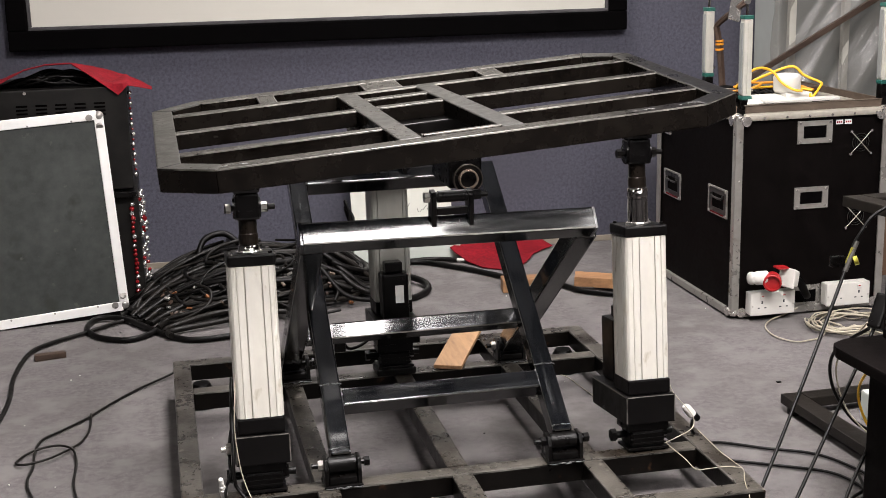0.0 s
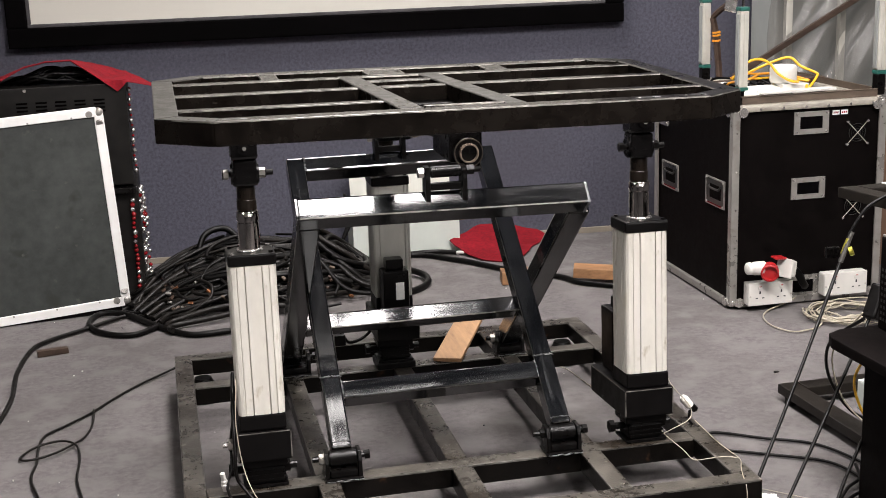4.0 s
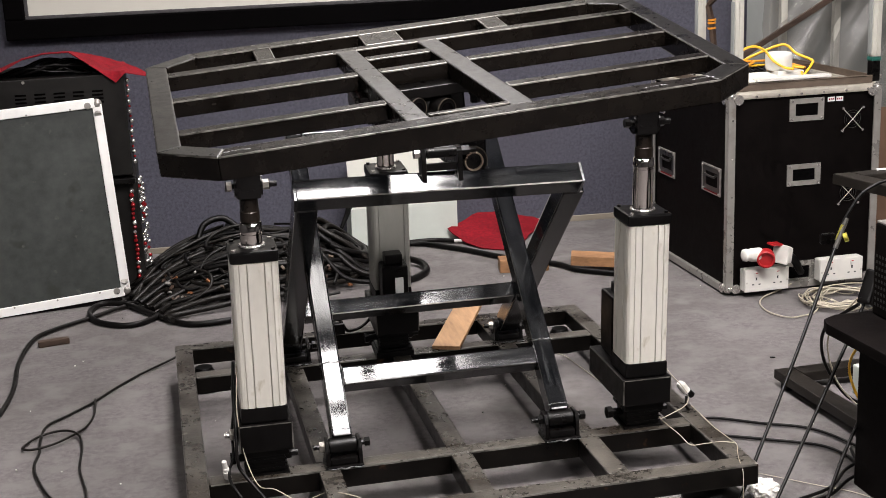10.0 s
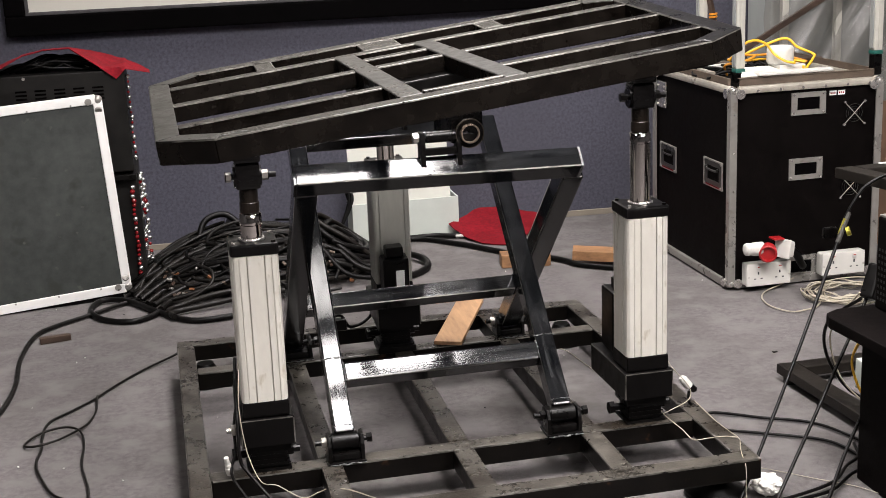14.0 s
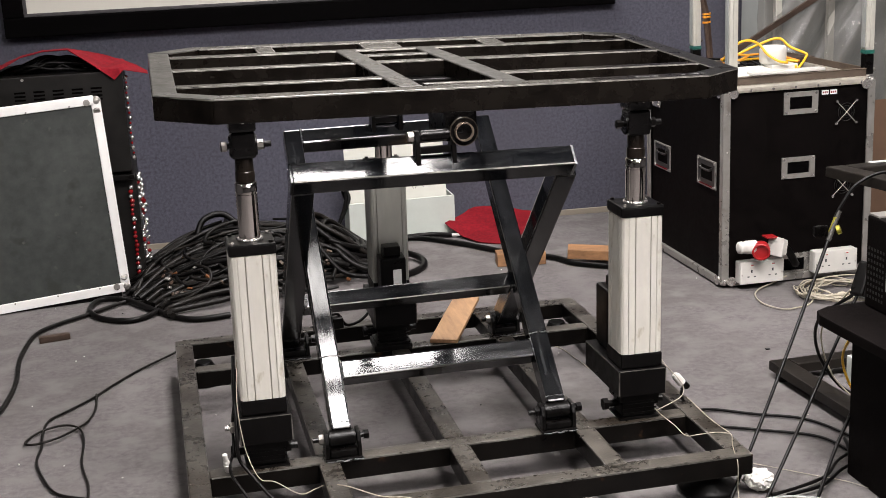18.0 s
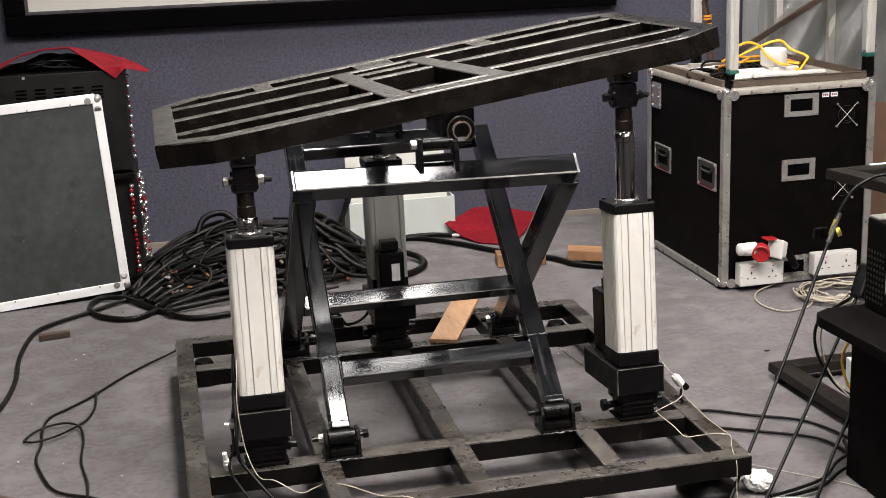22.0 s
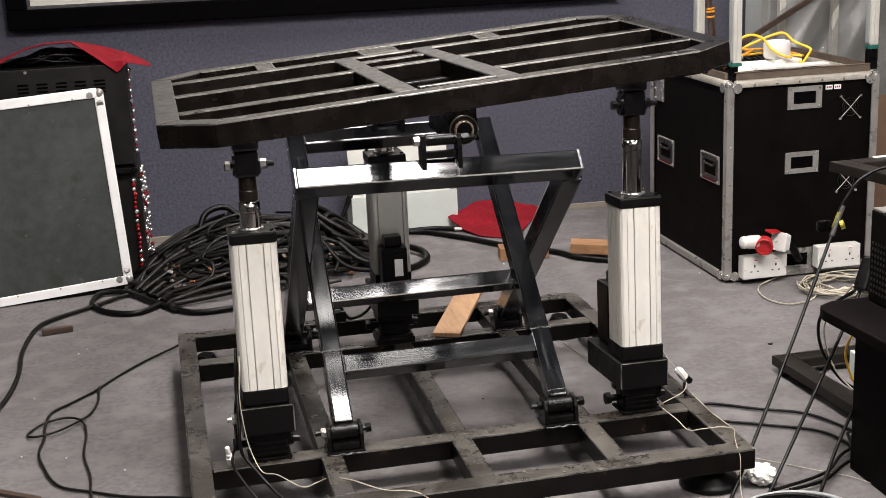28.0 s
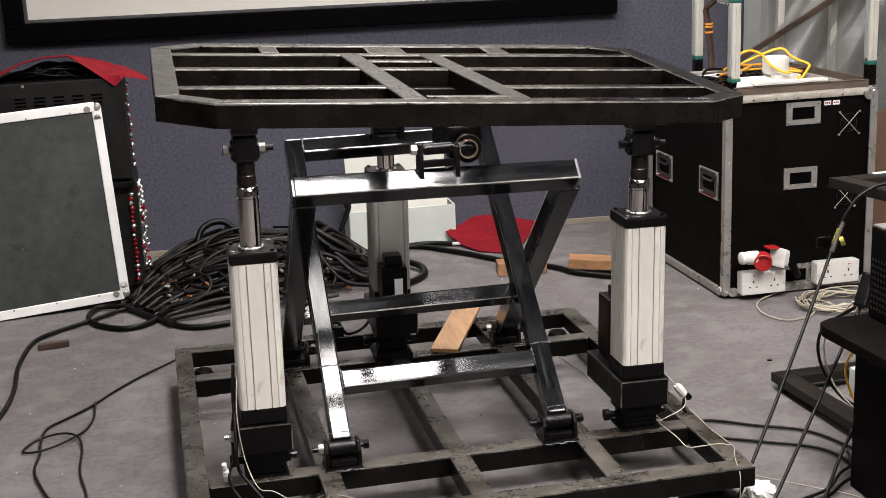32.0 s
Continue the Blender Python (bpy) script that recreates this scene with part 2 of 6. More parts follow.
M_PLR = mat("red_plastic", (0.3, 0.008, 0.01), 0.5, noise_scale=30, amount=0.12)
M_YEL = mat("yellow_cable", (0.72, 0.4, 0.02), 0.45, noise_scale=40, amount=0.15)
M_ORANGE = mat("orange_cable", (0.62, 0.25, 0.02), 0.45, noise_scale=40, amount=0.15)
M_CREAM = mat("cream_cable", (0.34, 0.305, 0.235), 0.5, noise_scale=40, amount=0.2)
M_GREEN = mat("green_collar", (0.012, 0.09, 0.07), 0.45, noise_scale=40, amount=0.2)
M_POLE = mat("white_extrusion", (0.46, 0.445, 0.395), 0.4, 0.2, noise_scale=30, amount=0.12)
M_INK = mat("ink", (0.03, 0.03, 0.035), 0.7, noise_scale=60, amount=0.3)
M_LABEL = mat("pale_label", (0.62, 0.62, 0.6), 0.5, noise_scale=60, amount=0.1)
M_DARKWOOD = mat("dark_brown_board", (0.035, 0.02, 0.013), 0.5, noise_scale=14, amount=0.4, stretch=(1, 6, 6), tint=(0.06, 0.036, 0.024))
M_BRASS = mat("yellowed_brass", (0.36, 0.32, 0.05), 0.3, 0.8, noise_scale=60, amount=0.2)
M_VENT = mat("dim_perforation", (0.0075, 0.0068, 0.006), 0.5, noise_scale=60, amount=0.3)
M_SLEEVE = mat("dull_clear_sleeve", (0.04, 0.038, 0.034), 0.3, noise_scale=60, amount=0.3)
M_BOXG = mat("mid_grey_panel", (0.22, 0.23, 0.22), 0.5, noise_scale=10, amount=0.15)
M_CARDB = mat("brown_cardboard", (0.11, 0.06, 0.034), 0.7, noise_scale=14, amount=0.2)
M_TUBE = glow("lit_diffuser", (1.0, 0.97, 0.92), 9.0)


# ---- mesh helpers ----
def mesh_of(bm, name, material, smooth=False):
    me = bpy.data.meshes.new(name)
    bm.normal_update()
    bm.to_mesh(me)
    bm.free()
    if smooth:
        for p in me.polygons:
            p.use_smooth = True
        me.set_sharp_from_angle(angle=math.radians(62))
    for m in (material if isinstance(material, (list, tuple)) else [material]):
        me.materials.append(m)
    return me


def part(name, bm, material, parent, label="", smooth=False, at=None):
    ob = new(name, mesh_of(bm, name, material, smooth))
    if parent is not None:
        ob.parent = parent
    if at is not None:
        ob.matrix_basis = at
    if label:
        ob["label"] = label
    return ob


def share(name, src, parent, m, label=""):
    """Another piece on the same mesh."""
    ob = new(name, src.data)
    ob.parent = parent
    ob.matrix_basis = m
    if label:
        ob["label"] = label
    return ob


def root(name, label, category, m=None, group="", kind=""):
    e = new(name)
    e.empty_display_size = 0.1
    if m is not None:
        e.matrix_basis = m
    return tagged(e, label, category, group, kind)


def bev(bm, r, seg=2):
    if r:
        bmesh.ops.bevel(bm, geom=list(bm.edges), offset=r, segments=seg, profile=0.6, affect="EDGES", clamp_overlap=True)
    return bm


def box(x0, y0, z0, x1, y1, z1, r=0.003, seg=2, bm=None):
    b = bmesh.new()
    bmesh.ops.create_cube(b, size=1)
    bmesh.ops.transform(b, verts=b.verts, matrix=Matrix.Translation(((x0 + x1) / 2, (y0 + y1) / 2, (z0 + z1) / 2)) @ Matrix.Diagonal((abs(x1 - x0), abs(y1 - y0), abs(z1 - z0), 1)))
    bev(b, r, seg)
    return join(bm, b)


def join(bm, b):
    if bm is None:
        return b
    me = bpy.data.meshes.new("tmp")
    b.to_mesh(me)
    b.free()
    bm.from_mesh(me)
    bpy.data.meshes.remove(me)
    return bm


def moved(b, m):
    bmesh.ops.transform(b, verts=b.verts, matrix=m)
    return b


def between(a, b):
    """Pose at a whose z axis points to b."""
    a, b = Vector(a), Vector(b)
    return Matrix.Translation(a) @ (b - a).to_track_quat("Z", "Y").to_matrix().to_4x4()


def cyl(a, b, r, seg=20, r2=None, bevel=0.0, bm=None):
    a, b = Vector(a), Vector(b)
    c = bmesh.new()
    bmesh.ops.create_cone(c, cap_ends=True, segments=seg, radius1=r, radius2=r if r2 is None else r2, depth=(b - a).length)
    bmesh.ops.translate(c, verts=c.verts, vec=(0, 0, (b - a).length / 2))
    if bevel:
        bmesh.ops.bevel(c, geom=[e for e in c.edges if len(e.link_faces) == 2 and e.calc_face_angle(0) > 0.9], offset=bevel, segments=2, affect="EDGES", clamp_overlap=True)
    moved(c, between(a, b))
    return join(bm, c)


def lathe(profile, seg=24, bm=None):
    """Turned shape about z from (radius, height) pairs."""
    b = bmesh.new()
    rings = []
    for r, z in profile:
        rings.append([b.verts.new((r * math.cos(2 * math.pi * k / seg), r * math.sin(2 * math.pi * k / seg), z)) for k in range(seg)])
    for p, q in zip(rings, rings[1:]):
        for k in range(seg):
            b.faces.new((p[k], p[(k + 1) % seg], q[(k + 1) % seg], q[k]))
    b.faces.new(rings[0][::-1])
    b.faces.new(rings[-1])
    return join(bm, b)


def tube(profile, seg=24):
    """Turned shell about z, open at both ends."""
    b = lathe(profile, seg)
    bmesh.ops.delete(b, geom=[f for f in b.faces if len(f.verts) > 4], context="FACES_ONLY")
    return b


def prism(outline, z0, z1, r=0.0, bm=None):
    b = bmesh.new()
    lo = [b.verts.new((x, y, z0)) for x, y in outline]
    hi = [b.verts.new((x, y, z1)) for x, y in outline]
    n = len(lo)
    b.faces.new(lo[::-1])
    b.faces.new(hi)
    for k in range(n):
        b.faces.new((lo[k], lo[(k + 1) % n], hi[(k + 1) % n], hi[k]))
    bev(b, r)
    return join(bm, b)


def spline(points, steps=8):
    """Points of a smooth curve through the given ones."""
    p = [Vector(v) for v in points]
    out = []
    for k in range(len(p) - 1):
        p0, p1, p2, p3 = p[max(k - 1, 0)], p[k], p[k + 1], p[min(k + 2, len(p) - 1)]
        for s in range(steps):
            t = s / steps
            out.append(0.5 * (2 * p1 + (p2 - p0) * t + (2 * p0 - 5 * p1 + 4 * p2 - p3) * t * t + (3 * p1 - p0 - 3 * p2 + p3) * t ** 3))
    out.append(p[-1])
    return out


def hose(points, r, steps=8, seg=8, bm=None, raw=False):
    """A round cable along a smooth curve."""
    pts = [Vector(v) for v in points] if raw else spline(points, steps)
    b = bmesh.new()
    side = Vector((0, 0, 1))
    rings = []
    for k, p in enumerate(pts):
        d = (pts[min(k + 1, len(pts) - 1)] - pts[max(k - 1, 0)]).normalized()
        n = side - d * side.dot(d)
        if n.length < 1e-3:
            n = d.orthogonal()
        n.normalize()
        side = n
        c = d.cross(n)
        rings.append([b.verts.new(p + r * (math.cos(2 * math.pi * j / seg) * n + math.sin(2 * math.pi * j / seg) * c)) for j in range(seg)])
    for u, v in zip(rings, rings[1:]):
        for j in range(seg):
            b.faces.new((u[j], v[j], v[(j + 1) % seg], u[(j + 1) % seg]))
    b.faces.new(rings[0])
    b.faces.new(rings[-1][::-1])
    bmesh.ops.recalc_face_normals(b, faces=b.faces)
    return join(bm, b)


def hexbolt(a, b, r=0.008, head=0.014, nut=0.014, bm=None):
    """A bolt from a to b with a hex head at a and a nut near b."""
    a, b = Vector(a), Vector(b)
    d = (b - a).normalized()
    o = cyl(a, b, r, 12)
    cyl(a - d * 0.011, a, head, 6, bm=o)
    cyl(b - d * 0.03, b - d * 0.014, nut, 6, bm=o)
    return join(bm, o)


def bead(points, r, seed=1, steps=6):
    """A weld: a row of small uneven drops of metal along a line."""
    rng = random.Random(seed)
    o = None
    for p in spline(points, steps):
        q = bmesh.new()
        bmesh.ops.create_icosphere(q, subdivisions=1, radius=r * (0.55 + 0.8 * rng.random()))
        o = join(o, moved(q, Matrix.Translation(p + Vector((0.5 - rng.random(), 0.5 - rng.random(), 0)) * r * 1.5) @ Matrix.Diagonal((1.5, 1.1, 0.6, 1))))
    return o


# ---- the room ----
def structure(name, bm, material, label):
    return tagged(part(name, bm, material, None), label, name.split("_")[0], kind="structure")


WALL_TURN = pose(0.0, 2.655, 0, 0, 0, -3.0)
X0, X1, Y0, CEIL = -2.6, 4.2, -4.6, 2.9


def room():
    structure("floor", box(X0, Y0, -0.1, X1, 3.2, 0, 0), M_FLOOR, "grey speckled carpet floor with worn dirty patches")
    w = structure("wall_north", box(-3.0, 0, 0, 4.6, 0.15, CEIL, 0), M_WALL, "dark blue-grey fabric-covered wall behind the screen")
    w.matrix_basis = WALL_TURN
    structure("wall_west", box(X0 - 0.15, Y0, 0, X0, 3.2, CEIL, 0), M_PLAIN, "plain dark grey fabric side wall")
    structure("wall_east", box(X1, Y0, 0, X1 + 0.15, 3.2, CEIL, 0), M_PLAIN, "plain dark grey fabric side wall")
    structure("wall_south", box(X0, Y0 - 0.15, 0, X1, Y0, CEIL, 0), M_PLAIN, "plain dark grey fabric wall behind the camera")
    structure("ceiling", box(X0, Y0, CEIL, X1, 3.2, CEIL + 0.1, 0), M_CEIL, "plain grey tiled ceiling")
    s = structure("baseboard", box(-3.0, -0.012, 0, 4.6, -0.001, 0.022, 0.002), M_SKIRT, "narrow cream trim along the wall's foot")
    s.matrix_basis = WALL_TURN


def screen():
    sc = root("projection_screen", "large white projection screen in a wide black velvet frame", "screen", WALL_TURN)
    x0, x1, z0, z1, f, lip = -0.487, 1.779, 0.828, 2.15, 0.071, 0.012
    part("screen_surface", box(x0 + f, -0.026, z0 + f, x1 - f, -0.014, z1 - f, 0), M_SCREEN, sc, "matt white screen cloth")
    for q in ((x0 + f, z0 + f, x1 - f, z0 + f + lip), (x0 + f, z1 - f - lip, x1 - f, z1 - f), (x0 + f, z0 + f + lip, x0 + f + lip, z1 - f - lip), (x1 - f - lip, z0 + f + lip, x1 - f, z1 - f - lip)):
        part("inner_lip", box(q[0], -0.04, q[1], q[2], -0.0265, q[3], 0.003), M_PLAIN, sc, "dark grey inner lip of the frame")
    for nm, q in (("frame_rail", (x0, -0.05, z0, x1, -0.006, z0 + f)), ("frame_rail", (x0, -0.05, z1 - f, x1, -0.006, z1)),
                  ("frame_stile", (x0, -0.05, z0 + f, x0 + f, -0.006, z1 - f)), ("frame_stile", (x1 - f, -0.05, z0 + f, x1, -0.006, z1 - f))):
        part(nm, box(*q, 0.006), M_VELVET, sc)


def ceiling_lamps():
    first = None
    for x, y, share_of_power, turn in LAMP_PLACES:
        if first is None:
            first = root("ceiling_light", "flat white ceiling light with a lit diffuser", "ceiling light", pose(x, y, CEIL, 0, 0, turn), "ceiling lights")
            part("housing", box(-0.37, -0.61, -0.06, 0.37, 0.61, -0.002, 0.01), M_PLW, first)
            part("diffuser", box(-0.35, -0.59, -0.07, 0.35, 0.59, -0.061, 0.003), M_TUBE, first)
        else:
            copy_thing(first, pose(x, y, CEIL, 0, 0, turn))
        li = bpy.data.lights.new("ceiling_lamp", "AREA")
        li.shape, li.size, li.size_y, li.energy, li.color = "RECTANGLE", 0.68, 1.16, LAMP_POWER * share_of_power, (1.0, 0.94, 0.938)
        lo = new("ceiling_lamp", li)
        lo.matrix_basis = pose(x, y, CEIL - 0.08, 0, 0, turn)
    # an unseen short lamp between the panels, added for reflections on the link bars
    s = root("strip_light", "unseen short lamp box added for reflections on the black bars", "ceiling light", pose(0.8, -0.02, CEIL))
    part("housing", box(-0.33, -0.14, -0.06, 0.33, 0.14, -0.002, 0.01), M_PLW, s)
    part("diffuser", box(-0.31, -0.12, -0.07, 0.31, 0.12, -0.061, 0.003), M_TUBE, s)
    li = bpy.data.lights.new("unseen_strip_lamp", "AREA")
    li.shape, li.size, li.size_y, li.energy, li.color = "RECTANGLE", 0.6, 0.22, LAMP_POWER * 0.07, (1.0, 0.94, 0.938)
    lo = new("unseen_strip_lamp", li)
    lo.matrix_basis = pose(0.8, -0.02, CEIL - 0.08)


# ---- the steel rig ----
T = 0.045
BW, BD, BZ = 1.137, 1.177, 0.10


def lit_top(bm):
    """The upper face of a bar carries the second material, paler for the light it catches."""
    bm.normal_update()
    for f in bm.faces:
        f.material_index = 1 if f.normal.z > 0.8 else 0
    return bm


def rubbed(bm, low=0.25, high=0.97, upright=False):
    """The rounded upper edges, and the upright ones where asked, carry a third material, rubbed steel with the edge
    highlight painted in.
    """
    bm.normal_update()
    for f in bm.faces:
        n = f.normal
        if low < n.z < high and max(abs(n.x), abs(n.y)) > 0.2 or upright and min(abs(n.x), abs(n.y)) > 0.25:
            f.material_index = 2
    return bm


def base():
    b = root("base_frame", "welded raw steel floor frame with rusty patches, on rubber feet", "machine base")
    z0, z1 = BZ - T, BZ

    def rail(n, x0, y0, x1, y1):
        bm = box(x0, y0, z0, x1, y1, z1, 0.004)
        part(n, rubbed(lit_top(bm), 0.25, 0.8), [M_BASE, M_WORNLIT, M_BARE], b)
    rail("front_rail", 0, 0, BW, T)
    rail("back_rail", 0, BD - T, BW, BD)
    rail("side_rail", 0, T, T, BD - T)
    rail("side_rail", BW - T, T, BW, BD - T)
    rail("inner_rail", T, 0.237, BW - T, 0.237 + T)
    rail("inner_rail", T, 0.9, BW - T, 0.9 + T)
    for x in (0.27, 0.55, 0.832):
        rail("spreader", x, T, x + T, 0.237)
        rail("long_rail", x, 0.237 + T, x + T, 0.9)
        rail("spreader", x, 0.9 + T, x + T, BD - T)
    for x in (0.07, BW - 0.07):
        for y in (0.07, BD - 0.07):
            part("rubber_foot", lathe([(0.058, 0.0), (0.064, 0.006), (0.062, 0.014), (0.034, 0.026), (0.03, 0.04), (0.022, 0.056)], 20), M_RUBBER, b, "black rubber levelling foot", True, pose(x, y, 0))
    return b


def lug(name, x, y, label, bright):
    """A hinge bracket on the base: two cheeks, a barrel and a bolt along x."""
    e = root(name, label, "hinge bracket", pose(x, y, BZ), "hinge brackets")
    for s in (-1, 1):
        part("cheek", moved(prism([(-0.026, 0), (0.026, 0), (0.024, 0.036), (0.015, 0.055), (-0.015, 0.055), (-0.024, 0.036)], -0.004, 0.004, 0.001),
                            pose(s * 0.034, 0, 0.003, 90, 0, 90)), M_IRON, e)
    part("foot_plate", box(-0.04, -0.03, 0.0, 0.04, 0.03, 0.006, 0.002), M_IRON, e)
    part("saddle", box(-0.029, -0.024, 0.0065, 0.029, 0.024, 0.023, 0.004), M_IRON, e)
    part("weld", bead([(-0.036, -0.031, 0.002), (-0.022, -0.034, 0.003), (-0.01, -0.031, 0.003), (0.002, -0.034, 0.002), (0.014, -0.031, 0.003), (0.036, -0.033, 0.002)], 0.0021, 3), M_WELD, e, "bright weld bead", True)
    part("bolt", hexbolt((0.046, 0, 0.042), (-0.062, 0, 0.042), 0.0055, 0.0105, 0.0105), M_IRON, e, "dark hinge bolt")
    if bright:
        part("nut", cyl((-0.049, 0, 0.042), (-0.035, 0, 0.042), 0.0115, 6, bevel=0.001), M_ZINC, e, "bright zinc-plated nut")
    return e


def beam(name, parent, a, b, w, h, material, up=(0, 0, 1), r=0.004, label=""):
    """A square tube from a to b, w across and h along up."""
    a, b, up = Vector(a), Vector(b), Vector(up)
    d = (b - a).normalized()
    n = (up - d * up.dot(d)).normalized()
    c = n.cross(d)
    m = Matrix((c, d, n)).transposed().to_4x4()
    m.translation = a
    return part(name, moved(rubbed(box(-w / 2, 0, -h / 2, w / 2, (b - a).length, h / 2, r), 0.25, 0.8), m), [material, material, M_BARE], parent, label)


# Link frames: hinged on the base at their feet; x is across, local +y runs along the arms to the head bar.
FRONT_PIN, REAR_PIN = (0.262, 0.142), (0.935, 0.142)
FRONT_LEN, REAR_LEN = 0.785, 0.80


def link_frame(name, label, x0, x1, length, w, bar, bar_x0, bar_x1, lugs, flip, skew=0.0):
    e = root(name, label, "link frame")
    s = -1 if flip else 1
    for x in (x0, x1):
        beam("arm", e, (x, 0.012, 0), (x, length - w / 2 - (skew if x == x1 else 0.0) if flip else length + w / 2, 0), w, w, M_GLOSSARM)
        part("barrel", cyl((x - 0.028, 0, 0), (x + 0.028, 0, 0), 0.018, 20, bevel=0.002), M_IRON, e, "", True)
        part("weld", bead([(x - w / 2, 0.024, s * w / 2), (x, 0.025, s * w / 2), (x + w / 2, 0.024, s * w / 2)], 0.0013, 5, 8), M_WELD, e, "", True)
        part("weld", bead([(x - w / 2, bar + 0.033, s * w / 2), (x, bar + 0.035, s * w / 2), (x + w / 2, bar + 0.033, s * w / 2)], 0.0017, 6, 8), M_WELD, e, "", True)
        inner = w / 2 if x == x0 else -w / 2
        part("weld", bead([(x + inner, bar - 0.02, s * (w / 2 - 0.002)), (x + inner, bar, s * (w / 2 - 0.002)), (x + inner, bar + 0.02, s * (w / 2 - 0.002))], 0.0022, 7, 7), M_WELD, e, "", True)
    if not flip:
        beam("head_bar", e, (x0 + w / 2, length, 0), (x1 - w / 2, length, 0), w, w, M_GLOSS)
        for x in (x0 + w / 2, x1 - w / 2):
            part("weld", bead([(x, length - w / 2, w / 2), (x, length, w / 2), (x, length + w / 2, w / 2)], 0.0018, 9, 7), M_WELD, e, "", True)
    else:
        beam("head_bar", e, (bar_x0, length, 0), (bar_x1, length - skew, 0), w, w, M_GLOSS)
    for x in (bar_x0, bar_x1) if flip else ():
        y = length - (skew if x == bar_x1 else 0.0)
        part("end_cap", box(x - 0.003, y - w / 2, -w / 2, x + 0.003, y + w / 2, w / 2, 0.001), M_WELD if x == bar_x1 else M_GLOSS, e)
    beam("cross_bar", e, (x0 + w / 2, bar, 0), (x1 - w / 2, bar, 0), w * 0.86 if flip else w, 0.041, M_GLOSS)
    # lugs on the head bar stand upright at mid height, with a link bolt through them
    up, fwd = (Vector((0, 0.67, -0.74)), Vector((0, -0.74, -0.67))) if flip else (Vector((0, 0.67, 0.74)), Vector((0, 0.74, -0.67)))
    at = Matrix((fwd, up, Vector((1, 0, 0)))).transposed().to_4x4()
    for x in lugs:
        at.translation = (x, length - skew * (x - bar_x0) / (bar_x1 - bar_x0), 0)
        part("lug_plate", moved(prism([(-0.02, 0.002), (0.02, 0.002), (0.018, 0.06), (0.011, 0.085), (-0.011, 0.085), (-0.018, 0.06)], -0.005, 0.005, 0.001), at), M_IRON, e, "cut steel lug")
    c = Vector((0, length, 0)) + up * 0.068
    xa, xb = min(lugs), max(lugs)
    web = Matrix((Vector((1, 0, 0)), fwd, up)).transposed().to_4x4()
    web.translation = (0, length, 0)
    part("link_tube", cyl(c + Vector((xa + 0.007, 0, 0)), c + Vector((xb - 0.007, 0, 0)), 0.012, 20, bevel=0.002), M_IRON, e, "", True)
    part("link_web", moved(box(xa + 0.006, -0.006, 0.03, xb - 0.006, 0.006, 0.045, 0.002), web), M_IRON, e)
    part("link_bolt", hexbolt(c + Vector((xa - 0.008, 0, 0)), c + Vector((xb + 0.034, 0, 0)), 0.006, 0.011, 0.011), M_IRON, e, "dark link bolt")
    part("bolt_head", cyl(c + Vector((xa - 0.0195, 0, 0)), c + Vector((xa - 0.0075, 0, 0)), 0.0115, 6, bevel=0.001), M_ZINC, e, "bright zinc-plated bolt head")
    return e


# Tilting platform, in its own space: the pivot under its middle is the origin.
PW, PD, PCX, PCY, PCHX, PCHY, PTOP = 0.5916, 0.3874, 0.0237, -0.0273, 0.1056, 0.0754, 0.0836
PT, PH = 0.046, 0.047


